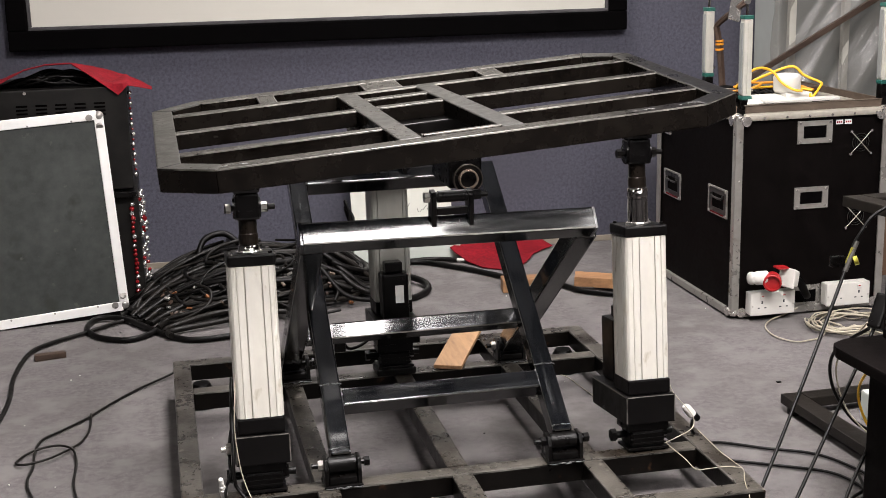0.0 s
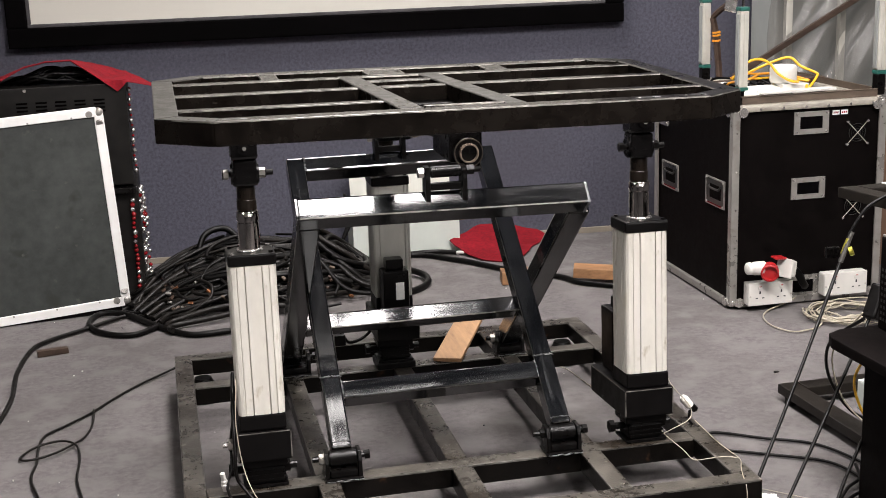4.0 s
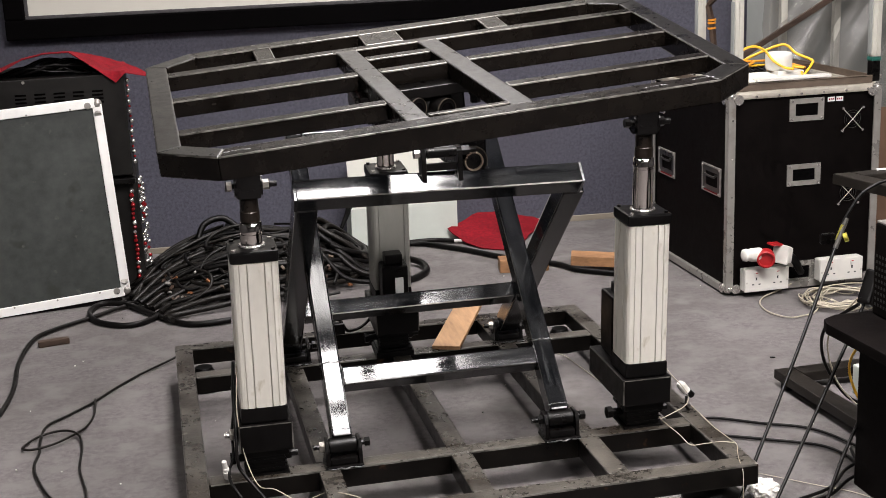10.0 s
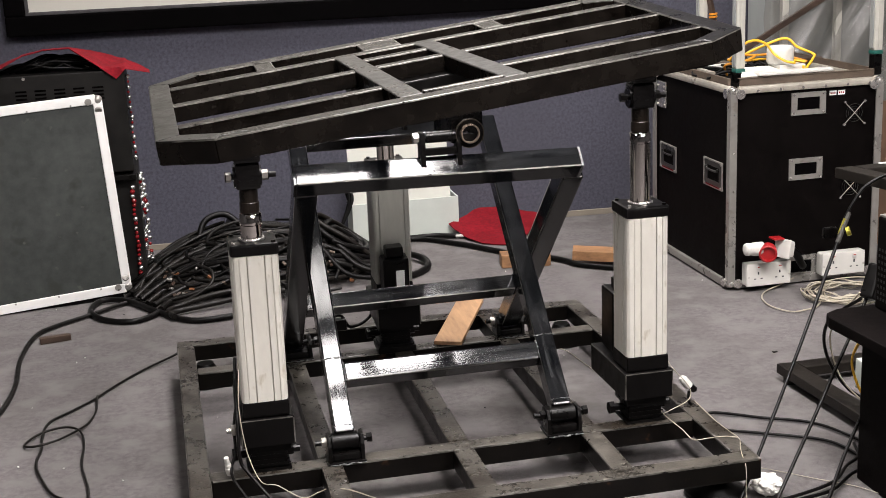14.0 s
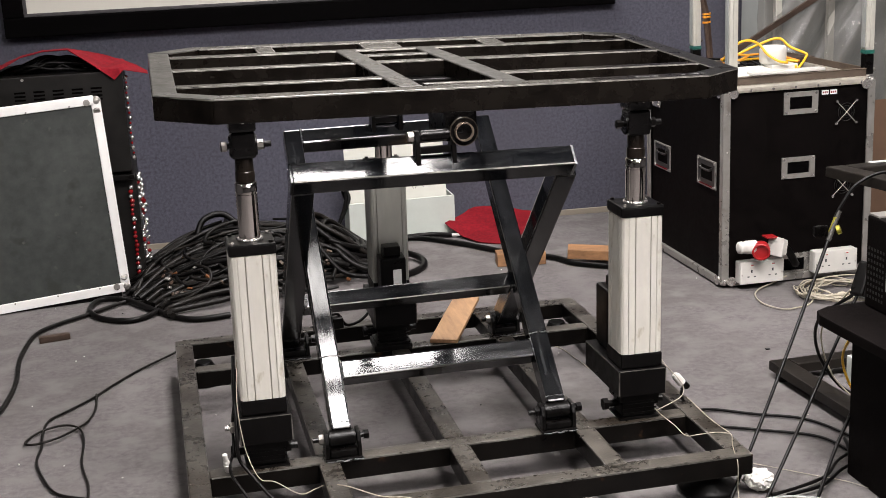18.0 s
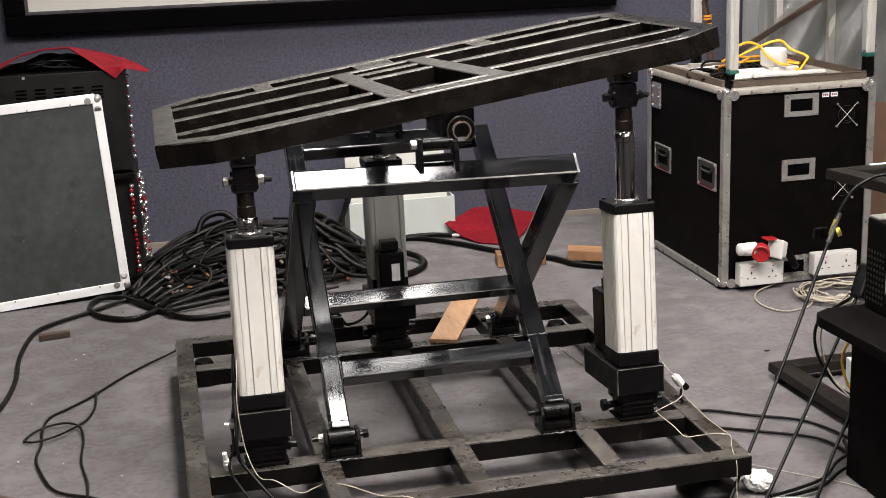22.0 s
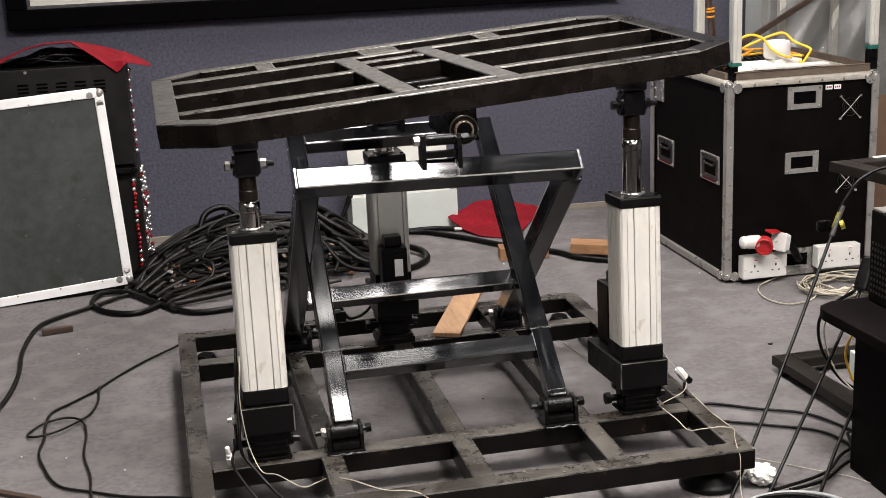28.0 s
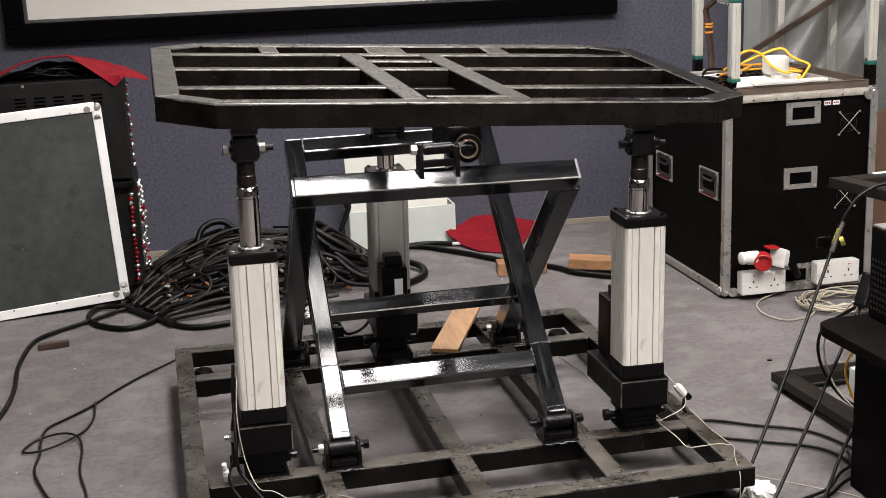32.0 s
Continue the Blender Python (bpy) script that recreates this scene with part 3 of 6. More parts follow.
def platform():
    e = root("tilting_platform", "eight-sided welded steel grid platform, dark mill-scale finish", "platform")
    z1, z0 = PTOP, PTOP - PH
    W, D, ax, ay = PW, PD, PCHX, PCHY
    oc = [(-W, -D + ay), (-W + ax, -D), (W - ax, -D), (W - 0.008, -D + ay), (W - 0.008, D - ay), (W - ax + 0.004, D), (-W + ax - 0.004, D), (-W, D - ay)]

    def inset(k, t):
        p, c, n = Vector(oc[k - 1]), Vector(oc[k]), Vector(oc[(k + 1) % 8])
        d1, d2 = (c - p).normalized(), (n - c).normalized()
        n1, n2 = Vector((-d1.y, d1.x)), Vector((-d2.y, d2.x))
        bi = (n1 + n2).normalized()
        return c + bi * (t / bi.dot(n1))
    names = ["corner_rail", "front_rail", "corner_rail", "side_rail", "corner_rail", "back_rail", "corner_rail", "side_rail"]
    for k in range(8):
        a, b = Vector(oc[k]), Vector(oc[(k + 1) % 8])
        q = [a, b, inset((k + 1) % 8, PT), inset(k, PT)]
        bm = moved(prism([tuple(v) for v in q], z0, z1, 0.003), pose(PCX, PCY, 0))
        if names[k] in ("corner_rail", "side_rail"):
            part(names[k], rubbed(lit_top(bm), 0.25, 0.8), [M_DECK, M_SHEEN, M_BARE], e)
        else:
            part(names[k], rubbed(bm), [M_DECK, M_SHEEN, M_BARE], e)
    hw = PT / 2

    def bx(n, x0, y0, x1, y1, h=0.035, dz=0.0015):
        part(n, rubbed(moved(box(x0, y0, z1 - h - dz, x1, y1, z1 - dz, 0.003), pose(PCX, PCY, 0))), [M_DECK, M_SHEEN, M_BARE], e)
    ya, yb, yc = 0.214, 0.009, -0.217
    bw, cw = 0.031, 0.046
    xl, xr = -W + PT - 0.002, W - PT + 0.002
    c1, c2 = -0.13, 0.077
    lean = {c1: -0.07, c2: -0.105}          # the cross bars run a little askew

    def cross_x(c, y):
        return c + lean[c] * (y + D - PT)
    bx("long_bar", xl, ya, xr, ya + bw)
    for y in (yb, yc):
        bx("long_bar", xl, y, cross_x(c1, y), y + bw)
        bx("long_bar", cross_x(c2, y) + cw, y, xr, y + bw)
    for y in (yb, 0.118):
        bx("long_bar", cross_x(c1, y) + cw, y, cross_x(c2, y), y + bw)
    for c in (c1, c2):
        q = [(cross_x(c, -D + PT), -D + PT), (cross_x(c, -D + PT) + cw, -D + PT), (cross_x(c, ya) + cw, ya), (cross_x(c, ya), ya)]
        part("cross_bar", rubbed(lit_top(moved(prism(q, z1 - 0.036, z1 - 0.0005, 0.003), pose(PCX, PCY, 0))), 0.25, 0.8), [M_DECK, M_SHEEN, M_BARE], e)
    bx("packing_bar", c1 + cw, -D + PT + 0.002, c2, -D + PT + 0.018, 0.03, -0.003)
    for x, w in ((-0.345, 0.042), (-0.095, 0.09), (0.195, 0.05)):
        bx("short_bar", x, ya + bw, x + w, D - PT * 0.75)
    for x, y in ((-0.45, -D + 0.02), (0.36, -D + 0.02), (0.46, -D + 0.025)):
        part("weld", moved(bead([(x - 0.022, y, z1), (x, y + 0.004, z1), (x + 0.024, y, z1)], 0.0018, 8, 8), pose(PCX, PCY, 0)), M_WELD, e, "", True)
    # pivot bearings under the middle
    part("pivot_plate", box(-0.14, -0.06, z0 - 0.014, 0.15, 0.1, z0 + 0.0105, 0.003), M_IRON, e, "black carrier plate")
    part("pivot_plate", box(0.1, -0.05, z0 - 0.026, 0.138, 0.08, z0 - 0.0145, 0.003), M_IRON, e)
    part("plate_bolt", cyl((0.118, -0.02, z0 - 0.05), (0.118, -0.02, z0 - 0.026), 0.012, 6), M_IRON, e)
    part("cross_shaft", cyl((-0.1, -0.03, 0.0), (0.06, -0.03, 0.0), 0.016, 20), M_IRON, e, "", True)
    for x, z, r, turn in ((0.043, -0.006, 0.024, 24), (-0.02, 0.002, 0.026, 34), (-0.067, 0.004, 0.0205, 40)):
        m = pose(x, -0.067, z, -90, 0, turn)
        part("collar", moved(lathe([(r * 0.6, 0.0), (r * 0.97, 0.0), (r, 0.004), (r, 0.045), (r * 0.6, 0.047)], 28), m), M_IRON, e, "", True)
        part("collar_rim", moved(tube([(r * 0.93, -0.0005), (r * 0.96, -0.0018), (r, -0.0018), (r * 1.02, 0.002)], 28), m), M_BRASSY, e, "worn rim", True)
        part("collar_bore", moved(lathe([(r * 0.62, -0.001), (r * 0.62, 0.001)], 20), m), M_VELVET, e)
    part("carrier_block", box(-0.125, -0.022, -0.03, 0.095, 0.09, z0 - 0.0145, 0.006), M_IRON, e, "black bearing carrier")
    part("side_block", box(-0.15, -0.05, z0 - 0.04, -0.1405, 0.05, z0 - 0.0005, 0.003), M_IRON, e)
    return e


def hub():
    """The cross piece that carries the platform between the two link frames; its origin is the front of its tube."""
    e = root("pivot_hub", "black steel cross joint with turned rings carrying the platform", "pivot joint")
    along = pose(0, 0, 0, -90, 0, 0)
    part("tube_housing", moved(lathe([(0.02, 0.004), (0.029, 0.002), (0.0305, 0.006), (0.0305, 0.2), (0.02, 0.202)], 32), along), M_IRON, e, "", True)
    part("housing_rim", moved(tube([(0.0285, 0.0018), (0.0292, 0.0004), (0.0306, 0.0004), (0.0312, 0.004)], 32), along), M_BRASSY, e, "worn thin rim", True)
    part("pivot_tube", moved(tube([(0.0172, 0.02), (0.0172, -0.006), (0.0196, -0.006), (0.0206, -0.004), (0.0206, 0.01)], 32), along), M_BRONZE, e, "worn bronze ring at the end of the pivot tube", True)
    part("tube_bore", moved(lathe([(0.017, 0.012), (0.017, 0.015)], 24), along), M_VELVET, e, "dark bore")
    part("bearing_block", box(-0.036, 0.02, -0.022, 0.034, 0.19, 0.045, 0.005), M_IRON, e)
    return e


# Actuators: (foot pivot), (fixing point in the platform's space), turn of the motor about z
ACT = [((0.167, 0.285, 0.13), (-0.402, -0.246), 0), ((0.986, 0.285, 0.13), (0.422, -0.246), 0), ((0.556, 0.93, 0.148), (-0.012, 0.36), 180)]
EX0, EX1 = 0.127, 0.431


def actuator(k):
    foot, _, turn = ACT[k]
    lab = "electric linear actuator, dull aluminium body, chromed rod, black motor"
    e = root("linear_actuator", lab, "actuator", pose(*foot), "actuators")
    h = 0.047
    lift, near, far, top = (0.02, 0.0495, 0.106, 0.228) if k == 2 else (0.0, 0.08, 0.16, 0.235)
    ex0 = EX0 + lift
    # body profile with rounded corners and grooves on each side
    def side(rotz):
        pts = [(-h + 0.0125, -h), (-0.0325, -h), (-0.0323, -h + 0.003), (-0.031, -h + 0.003), (-0.0308, -h),
               (-0.0172, -h), (-0.017, -h + 0.006), (-0.0152, -h + 0.006), (-0.015, -h),
               (0.017, -h), (0.0172, -h + 0.006), (0.019, -h + 0.006), (0.0192, -h),
               (0.0308, -h), (0.031, -h + 0.003), (0.0323, -h + 0.003), (0.0325, -h), (h - 0.0125, -h), (h - 0.006, -h + 0.0018), (h - 0.0018, -h + 0.006)]
        c, s = math.cos(rotz), math.sin(rotz)
        return [(c * x - s * y, s * x + c * y) for x, y in pts]
    outline = []
    for q in range(4):
        outline += side(q * math.pi / 2)
    if k == 2:
        plain = []
        for q in range(4):
            c, sn = round(math.cos(q * math.pi / 2)), round(math.sin(q * math.pi / 2))
            for x, y in ((-h + 0.009, -h), (-0.0335, -h), (-0.033, -h + 0.004), (-0.031, -h + 0.004), (-0.0305, -h), (0.0305, -h), (0.031, -h + 0.004), (0.033, -h + 0.004),
                         (0.0335, -h), (h - 0.009, -h), (h - 0.0045, -h + 0.0012), (h - 0.0012, -h + 0.0045)):
                plain.append((c * x - sn * y, sn * x + c * y))
        body = part("body", prism(plain, ex0, EX1), M_ALUPLAIN, e, "plain dull grey aluminium tube with rounded corners")
    else:
        body = part("body", prism(outline, ex0, EX1), M_ALU, e, "ribbed dull aluminium extrusion with grimy grooves")
    part("top_cap", box(-h - 0.001, -h - 0.001, EX1 + 0.0005, h + 0.001, h + 0.001, EX1 + 0.024, 0.005), M_MOTOR, e, "black end cap")
    for sx in (-1, 1):
        for sy in (-1, 1):
            part("cap_screw", cyl((sx * 0.038, sy * 0.038, EX1 + 0.023), (sx * 0.038, sy * 0.038, EX1 + 0.028), 0.0045, 10), M_STEELPL if sx * sy > 0 else M_IRON, e, "", True)
    part("collar", lathe([(0.027, EX1 + 0.0245), (0.027, EX1 + 0.027), (0.025, EX1 + 0.0285), (0.022, EX1 + 0.0285)], 24), M_STEELPL, e, "", True)
    part("bottom_cap", box(-h, -h, ex0 - 0.033, h, h, ex0 - 0.0005, 0.004), M_MOTOR, e, "black end cap")
    # gear box reaching out to the motor beside the body
    tm = pose(-0.005 if k == 2 else 0, 0, 0, 0, 0, turn)
    part("gear_box", rubbed(moved(box(-0.055, -0.054, 0.032 + lift, 0.055, far + 0.01, ex0 - 0.034, 0.003), tm), 0.25, 0.8, True), [M_MOTOR, M_MOTOR, M_BARE], e, "black belt housing with rubbed edges")
    mo = part("motor", moved(box(-0.033, near, ex0 - 0.0335, 0.033, far, top, 0.006), tm), M_MOTOR, e, "black servo motor")
    part("connector", moved(box(-0.022, near + 0.005, top + 0.001, 0.022, near + 0.045, top + 0.027, 0.004), tm), M_MOTOR, mo)
    part("rating_label", moved(box(-0.02, far + 0.0005, top - 0.073, 0.001, far + 0.0012, top - 0.029, 0), tm), M_LABEL, mo, "small white label with unreadable lines")
    part("foot_block", box(-0.046, -0.036, 0.012, 0.046, 0.036, 0.031 + lift, 0.003), M_IRON, e)
    part("foot_block", box(-0.038, -0.032, -0.024, 0.038, 0.032, 0.0115, 0.006), M_IRON, e)
    if k == 2:
        part("riser_block", box(-0.05, -0.04, -0.0475, 0.05, 0.04, -0.0305, 0.003), M_IRON, e, "packing block under the foot")
    for z in (-0.016, -0.006, 0.004):
        part("rib", box(-0.04, -0.034, z - 0.002, 0.04, -0.0325, z + 0.002, 0.0005), M_IRON, e)
    if k == 0:
        part("side_washer", cyl((-0.061, -0.018, 0.062), (-0.0555, -0.018, 0.062), 0.016, 16), M_IRON, e)
        part("side_nut", cyl((-0.072, -0.018, 0.062), (-0.0612, -0.018, 0.062), 0.0125, 6, bevel=0.001), M_ZINC, e, "bright zinc-plated nut")
        part("side_stud", cyl((-0.082, -0.018, 0.062), (-0.0722, -0.018, 0.062), 0.006, 10), M_STEELPL, e)
    part("foot_plate", box(-0.045, -0.036, -0.03, 0.045, 0.036, -0.0245, 0.001), M_IRON, e)
    part("foot_bolt", hexbolt((-0.062, 0, 0.0), (0.066, 0, 0.0)), M_IRON, e)
    # rod: its origin is its lower end
    rod = new("rod")
    rod.parent = e
    part("shaft", cyl((0, 0, 0), (0, 0, 0.366), 0.0215, 28), M_CHROME, rod, "chromed rod", True)
    part("rod_nut", lathe([(0.02, 0.3665), (0.02, 0.369), (0.0222, 0.37), (0.0222, 0.388), (0.019, 0.39)], 24), M_CHROME, rod, "", True)
    part("rod_end", lathe([(0.0185, 0.3905), (0.0195, 0.392), (0.0195, 0.411), (0.0182, 0.4125), (0.0182, 0.436), (0.017, 0.439), (0.0165, 0.444)], 24), M_NECK, rod, "dark oiled steel sleeve")
    part("fork", box(-0.024, -0.024, 0.44, 0.024, 0.024, 0.492, 0.005), M_FORK, rod)
    part("fork_barrel", cyl((-0.0275, 0, 0.463), (0.0275, 0, 0.463), 0.0235, 24, bevel=0.003), M_FORK, rod, "", True)
    part("fork_bolt", hexbolt((-0.033, 0, 0.463), (0.056, 0, 0.463), 0.006, 0.0095, 0.0105), M_IRON, rod)
    if k == 0:
        part("fork_bolt_head", cyl((-0.0425, 0, 0.463), (-0.0315, 0, 0.463), 0.0105, 6, bevel=0.001), M_ZINC, rod, "bright zinc-plated bolt head")
        part("fork_nut", cyl((0.027, 0, 0.463), (0.041, 0, 0.463), 0.011, 6, bevel=0.001), M_ZINC, rod, "bright zinc-plated nut")
    part("yoke", box(-0.0265, -0.028, 0.4925, 0.0265, 0.028, 0.537, 0.006), M_FORK, rod)
    part("yoke_bolt", hexbolt((0, -0.03, 0.516), (0, 0.042, 0.516), 0.006, 0.0135, 0.011), M_FORK, rod)
    part("yoke_pin", cyl((0, -0.0435, 0.516), (0, -0.041, 0.516), 0.004, 10), M_ZINC, rod, "worn bright bolt centre")
    return e, rod


ROD_TOP = 0.537


# ---- things round the rig ----
def cable(name, label, pts, r, material, category="cable", steps=8, group="", extra=()):
    """A loose cable as one thing: its run and, where it has them, plugs."""
    e = root(name, label, category, None, group)
    part("run", hose(pts, r, steps), material, e, "", True)
    for nm, bm, m, lab in extra:
        part(nm, bm, m, e, lab)
    return e


def plate_with_hole(w, h, iw, ih, t, r=0.002):
    """An upright frame plate in x and z, facing -y."""
    bm = None
    for q in ((-w / 2, -h / 2, w / 2, -ih / 2), (-w / 2, ih / 2, w / 2, h / 2), (-w / 2, -ih / 2, -iw / 2, ih / 2), (iw / 2, -ih / 2, w / 2, ih / 2)):
        bm = box(q[0], -t, q[1], q[2], 0, q[3], 0, bm=bm)
    return bm


def road_case():
    x0, x1, y0, y1, h = 1.708, 2.222, 1.395, 2.03, 0.645
    e = root("road_case", "black laminate road case with aluminium edges and steel corners", "flight case")
    p = 0.012
    part("front_panel", box(x0 + p, y0 + p, 0.03, x1 - p, y0 + p + 0.01, h - 0.01, 0), M_LAM, e)
    part("side_panel", box(x0 + p, y0 + 0.024, 0.03, x0 + p + 0.01, y1 - 0.024, h - 0.01, 0), M_LAM, e)
    part("side_panel", box(x1 - p - 0.01, y0 + 0.024, 0.03, x1 - p, y1 - 0.024, h - 0.01, 0), M_LAM, e)
    part("back_panel", box(x0 + p, y1 - p - 0.01, 0.03, x1 - p, y1 - p, h - 0.01, 0), M_LAM, e)
    part("bottom_panel", box(x0 + 0.02, y0 + 0.02, 0.012, x1 - 0.02, y1 - 0.02, 0.024, 0), M_LAM, e)
    part("inner_tray", box(x0 + 0.03, y0 + 0.03, h - 0.03, x1 - 0.03, y1 - 0.03, h - 0.018, 0), M_LAM, e)
    w = 0.024
    for x, sx in ((x0, 1), (x1, -1)):
        for y, sy in ((y0, 1), (y1, -1)):
            b = box(x, y, 0.02, x + sx * w, y + sy * 0.006, h - 0.005, 0.001)
            box(x, y + sy * 0.0065, 0.02, x + sx * 0.006, y + sy * w, h - 0.005, 0.001, bm=b)
            part("corner_edge", b, M_RIM, e, "dull aluminium angle")
            for z in (0.01, h - 0.01):
                c = bmesh.new()
                bmesh.ops.create_uvsphere(c, u_segments=14, v_segments=10, radius=0.0145)
                moved(c, Matrix.Translation((x + sx * 0.012, y + sy * 0.012, z + (0.012 if z < 0.1 else -0.004))))
                s = 1 if z < 0.1 else -1
                zz = 0.003 if z < 0.1 else h - 0.003
                for dx, dy in ((0.058, 0), (0, 0.058)):
                    cyl((x + sx * dx * 0.56 - (sx * 0.003 if dy else 0), y + sy * dy * 0.56 - (sy * 0.003 if dx else 0), zz + s * 0.02),
                        (x + sx * dx * 0.56 + (sx * 0.001 if dy else 0), y + sy * dy * 0.56 + (sy * 0.001 if dx else 0), zz + s * 0.02), 0.0155, 14, bm=c)
                part("ball_corner", c, M_STEELPL, e, "riveted steel ball corner", True)
    for z in (0.006, h):
        for a, b in (((x0 + 0.03, y0), (x1 - 0.03, y0 + w)), ((x0 + 0.03, y1 - w), (x1 - 0.03, y1)), ((x0, y0 + w), (x0 + w, y1 - w)), ((x1 - w, y0 + w), (x1, y1 - w))):
            lo, hi = (z, z + 0.024) if z < 0.1 else (z - 0.024, z)
            part("rim_edge", box(a[0], a[1], lo, b[0], b[1], hi, 0.008 if z > 0.1 else 0.004), M_CAPRIM if z > 0.1 else M_RIM, e, "aluminium rim")
    # tongue round the open top
    part("tongue_rail", box(x0 + 0.034, y0 + 0.008, h + 0.0005, x1 - 0.03, y0 + 0.016, h + 0.022, 0.001), M_TONGUE, e)
    part("tongue_rail", box(x0 + 0.008, y0 + 0.034, h + 0.0005, x0 + 0.016, y1 - 0.03, h + 0.022, 0.001), M_TONGUE, e)
    part("tongue_rail", box(x1 - 0.016, y0 + 0.034, h + 0.0005, x1 - 0.008, y1 - 0.03, h + 0.022, 0.001), M_TONGUE, e)
    part("tongue_cap", box(x0 + 0.03, y0 + 0.0055, h + 0.0225, x1 - 0.03, y0 + 0.0185, h + 0.0245, 0.001), M_TONGUE, e)
    for k in range(5):
        part("rivet", cyl((x0 + 0.014, y0 - 0.001, 0.08 + 0.12 * k), (x0 + 0.014, y0 + 0.004, 0.08 + 0.12 * k), 0.003, 8), M_STEELPL, e)
    for k in range(6):
        part("rivet", cyl((x0 + 0.09 + 0.075 * k, y0 - 0.002, h - 0.016), (x0 + 0.09 + 0.075 * k, y0 + 0.004, h - 0.016), 0.004, 8), M_STEELPL, e)
    # recessed grips on the front
    for x, z, hw, hh in ((1.972, 0.577, 0.116, 0.07), (1.968, 0.372, 0.114, 0.068), (1.962, 0.056, 0.108, 0.072)):
        g = part("grip_frame", moved(plate_with_hole(hw, hh, hw * 0.66, hh * 0.55, 0.004), Matrix.Translation((x, y0 + p - 0.001, z))), M_RIM, e, "grey metal grip frame")
        part("grip_hole", box(x - hw * 0.32, y0 + p - 0.0025, z - hh * 0.26, x + hw * 0.32, y0 + p - 0.0005, z + hh * 0.26, 0), M_VELVET, g, "dark recess")
        for sx in (-1, 1):
            for sz in (-1, 1):
                cx, cz = x + sx * hw * 0.43, z + sz * hh * 0.4
                part("screw", cyl((cx, y0 + p - 0.0065, cz), (cx, y0 + p - 0.004, cz), 0.004, 8), M_STEELPL, g)
    # wire fan guards
    for x, z in ((2.127, 0.537), (2.122, 0.303)):
        f = part("fan_guard", hose([(x + 0.028 * math.cos(k * math.pi / 8), y0 + 0.006, z + 0.028 * math.sin(k * math.pi / 8)) for k in range(17)], 0.0008, 2, 5), M_DISH, e, "wire fan guard with bright crossed arms", True)
        for rr in (0.02, 0.012):
            part("ring", hose([(x + rr * math.cos(k * math.pi / 6), y0 + 0.006, z + rr * math.sin(k * math.pi / 6)) for k in range(13)], 0.0006, 2, 5), M_DISH, f, "", True)
        for s in (-1, 1):
            part("spoke", hose([(x - 0.032, y0 + 0.005, z - s * 0.033), (x, y0 + 0.003, z), (x + 0.032, y0 + 0.005, z + s * 0.033)], 0.0012, 3, 6), M_CAPRIM, f, "", True)
            for d in (-1, 1):
                part("clip", cyl((x + d * 0.034, y0 + 0.001, z + d * s * 0.035), (x + d * 0.034, y0 + 0.006, z + d * s * 0.035), 0.004, 10), M_STEELPL, f, "", True)
        part("fan_opening", cyl((x, y0 + p - 0.001, z), (x, y0 + p + 0.002, z), 0.03, 24), M_VELVET, f)
    for x in (2.055, 2.084):
        part("sticker", box(x - 0.0115, y0 + p - 0.0012, 0.596, x + 0.0115, y0 + p - 0.0002, 0.61, 0), M_LABEL, e, "small white sticker with pale red print")
        for q in range(3):
            part("print_bar", box(x - 0.009 + 0.0065 * q, y0 + p - 0.0018, 0.6, x - 0.005 + 0.0065 * q, y0 + p - 0.0013, 0.606, 0), M_DKRED, e)
    # butterfly handles on the side
    for y, z in ((1.535, 0.353), (1.905, 0.343)):
        d = part("side_handle", moved(plate_with_hole(0.14, 0.09, 0.13, 0.08, 0.005), Matrix.Translation((x0 + p - 0.001, y, z)) @ pose(0, 0, 0, 0, 0, -90)), M_RIM, e, "recessed steel dish handle")
        # flat plate; the shading of the hollow dish is put into its dark colour
        part("dish_slope", moved(plate_with_hole(0.13, 0.08, 0.086, 0.046, 0.0025), Matrix.Translation((x0 + p - 0.001, y, z)) @ pose(0, 0, 0, 0, 0, -90)), M_DISH, d, "pressed steel plate darkened for the shade in the dish")
        part("dish", box(x0 + p - 0.002, y - 0.052, z - 0.033, x0 + p, y + 0.052, z + 0.033, 0), M_LAM, d)
        part("red_strip", box(x0 + p - 0.007, y - 0.05, z - 0.0405, x0 + p - 0.0062, y + 0.05, z - 0.037, 0), M_REDCL, d, "worn red strip")
        part("grip", hose([(x0 + p - 0.008, y - 0.042, z + 0.022), (x0 + p - 0.009, y - 0.034, z + 0.012), (x0 + p - 0.009, y + 0.034, z + 0.012), (x0 + p - 0.008, y + 0.042, z + 0.022)], 0.0036, 4, 8), M_DISH, d, "", True)
        for sy in (-1, 1):
            for sz in (-1, 1):
                part("rivet", cyl((x0 + 0.004, y + sy * 0.063, z + sz * 0.0385), (x0 + 0.008, y + sy * 0.063, z + sz * 0.0385), 0.0045, 8), M_ZINC, d)
    part("latch", box(x0 + 0.002, y1 - 0.11, 0.51, x0 + 0.011, y1 - 0.035, 0.6, 0.004), M_STEELPL, e, "riveted steel corner bracket")
    for k in range(6):
        part("rivet", cyl((x0 - 0.001, y1 - 0.1 + 0.055 * (k % 2), 0.52 + 0.032 * (k // 2)), (x0 + 0.004, y1 - 0.1 + 0.055 * (k % 2), 0.52 + 0.032 * (k // 2)), 0.004, 8), M_ZINC, e)
    return e


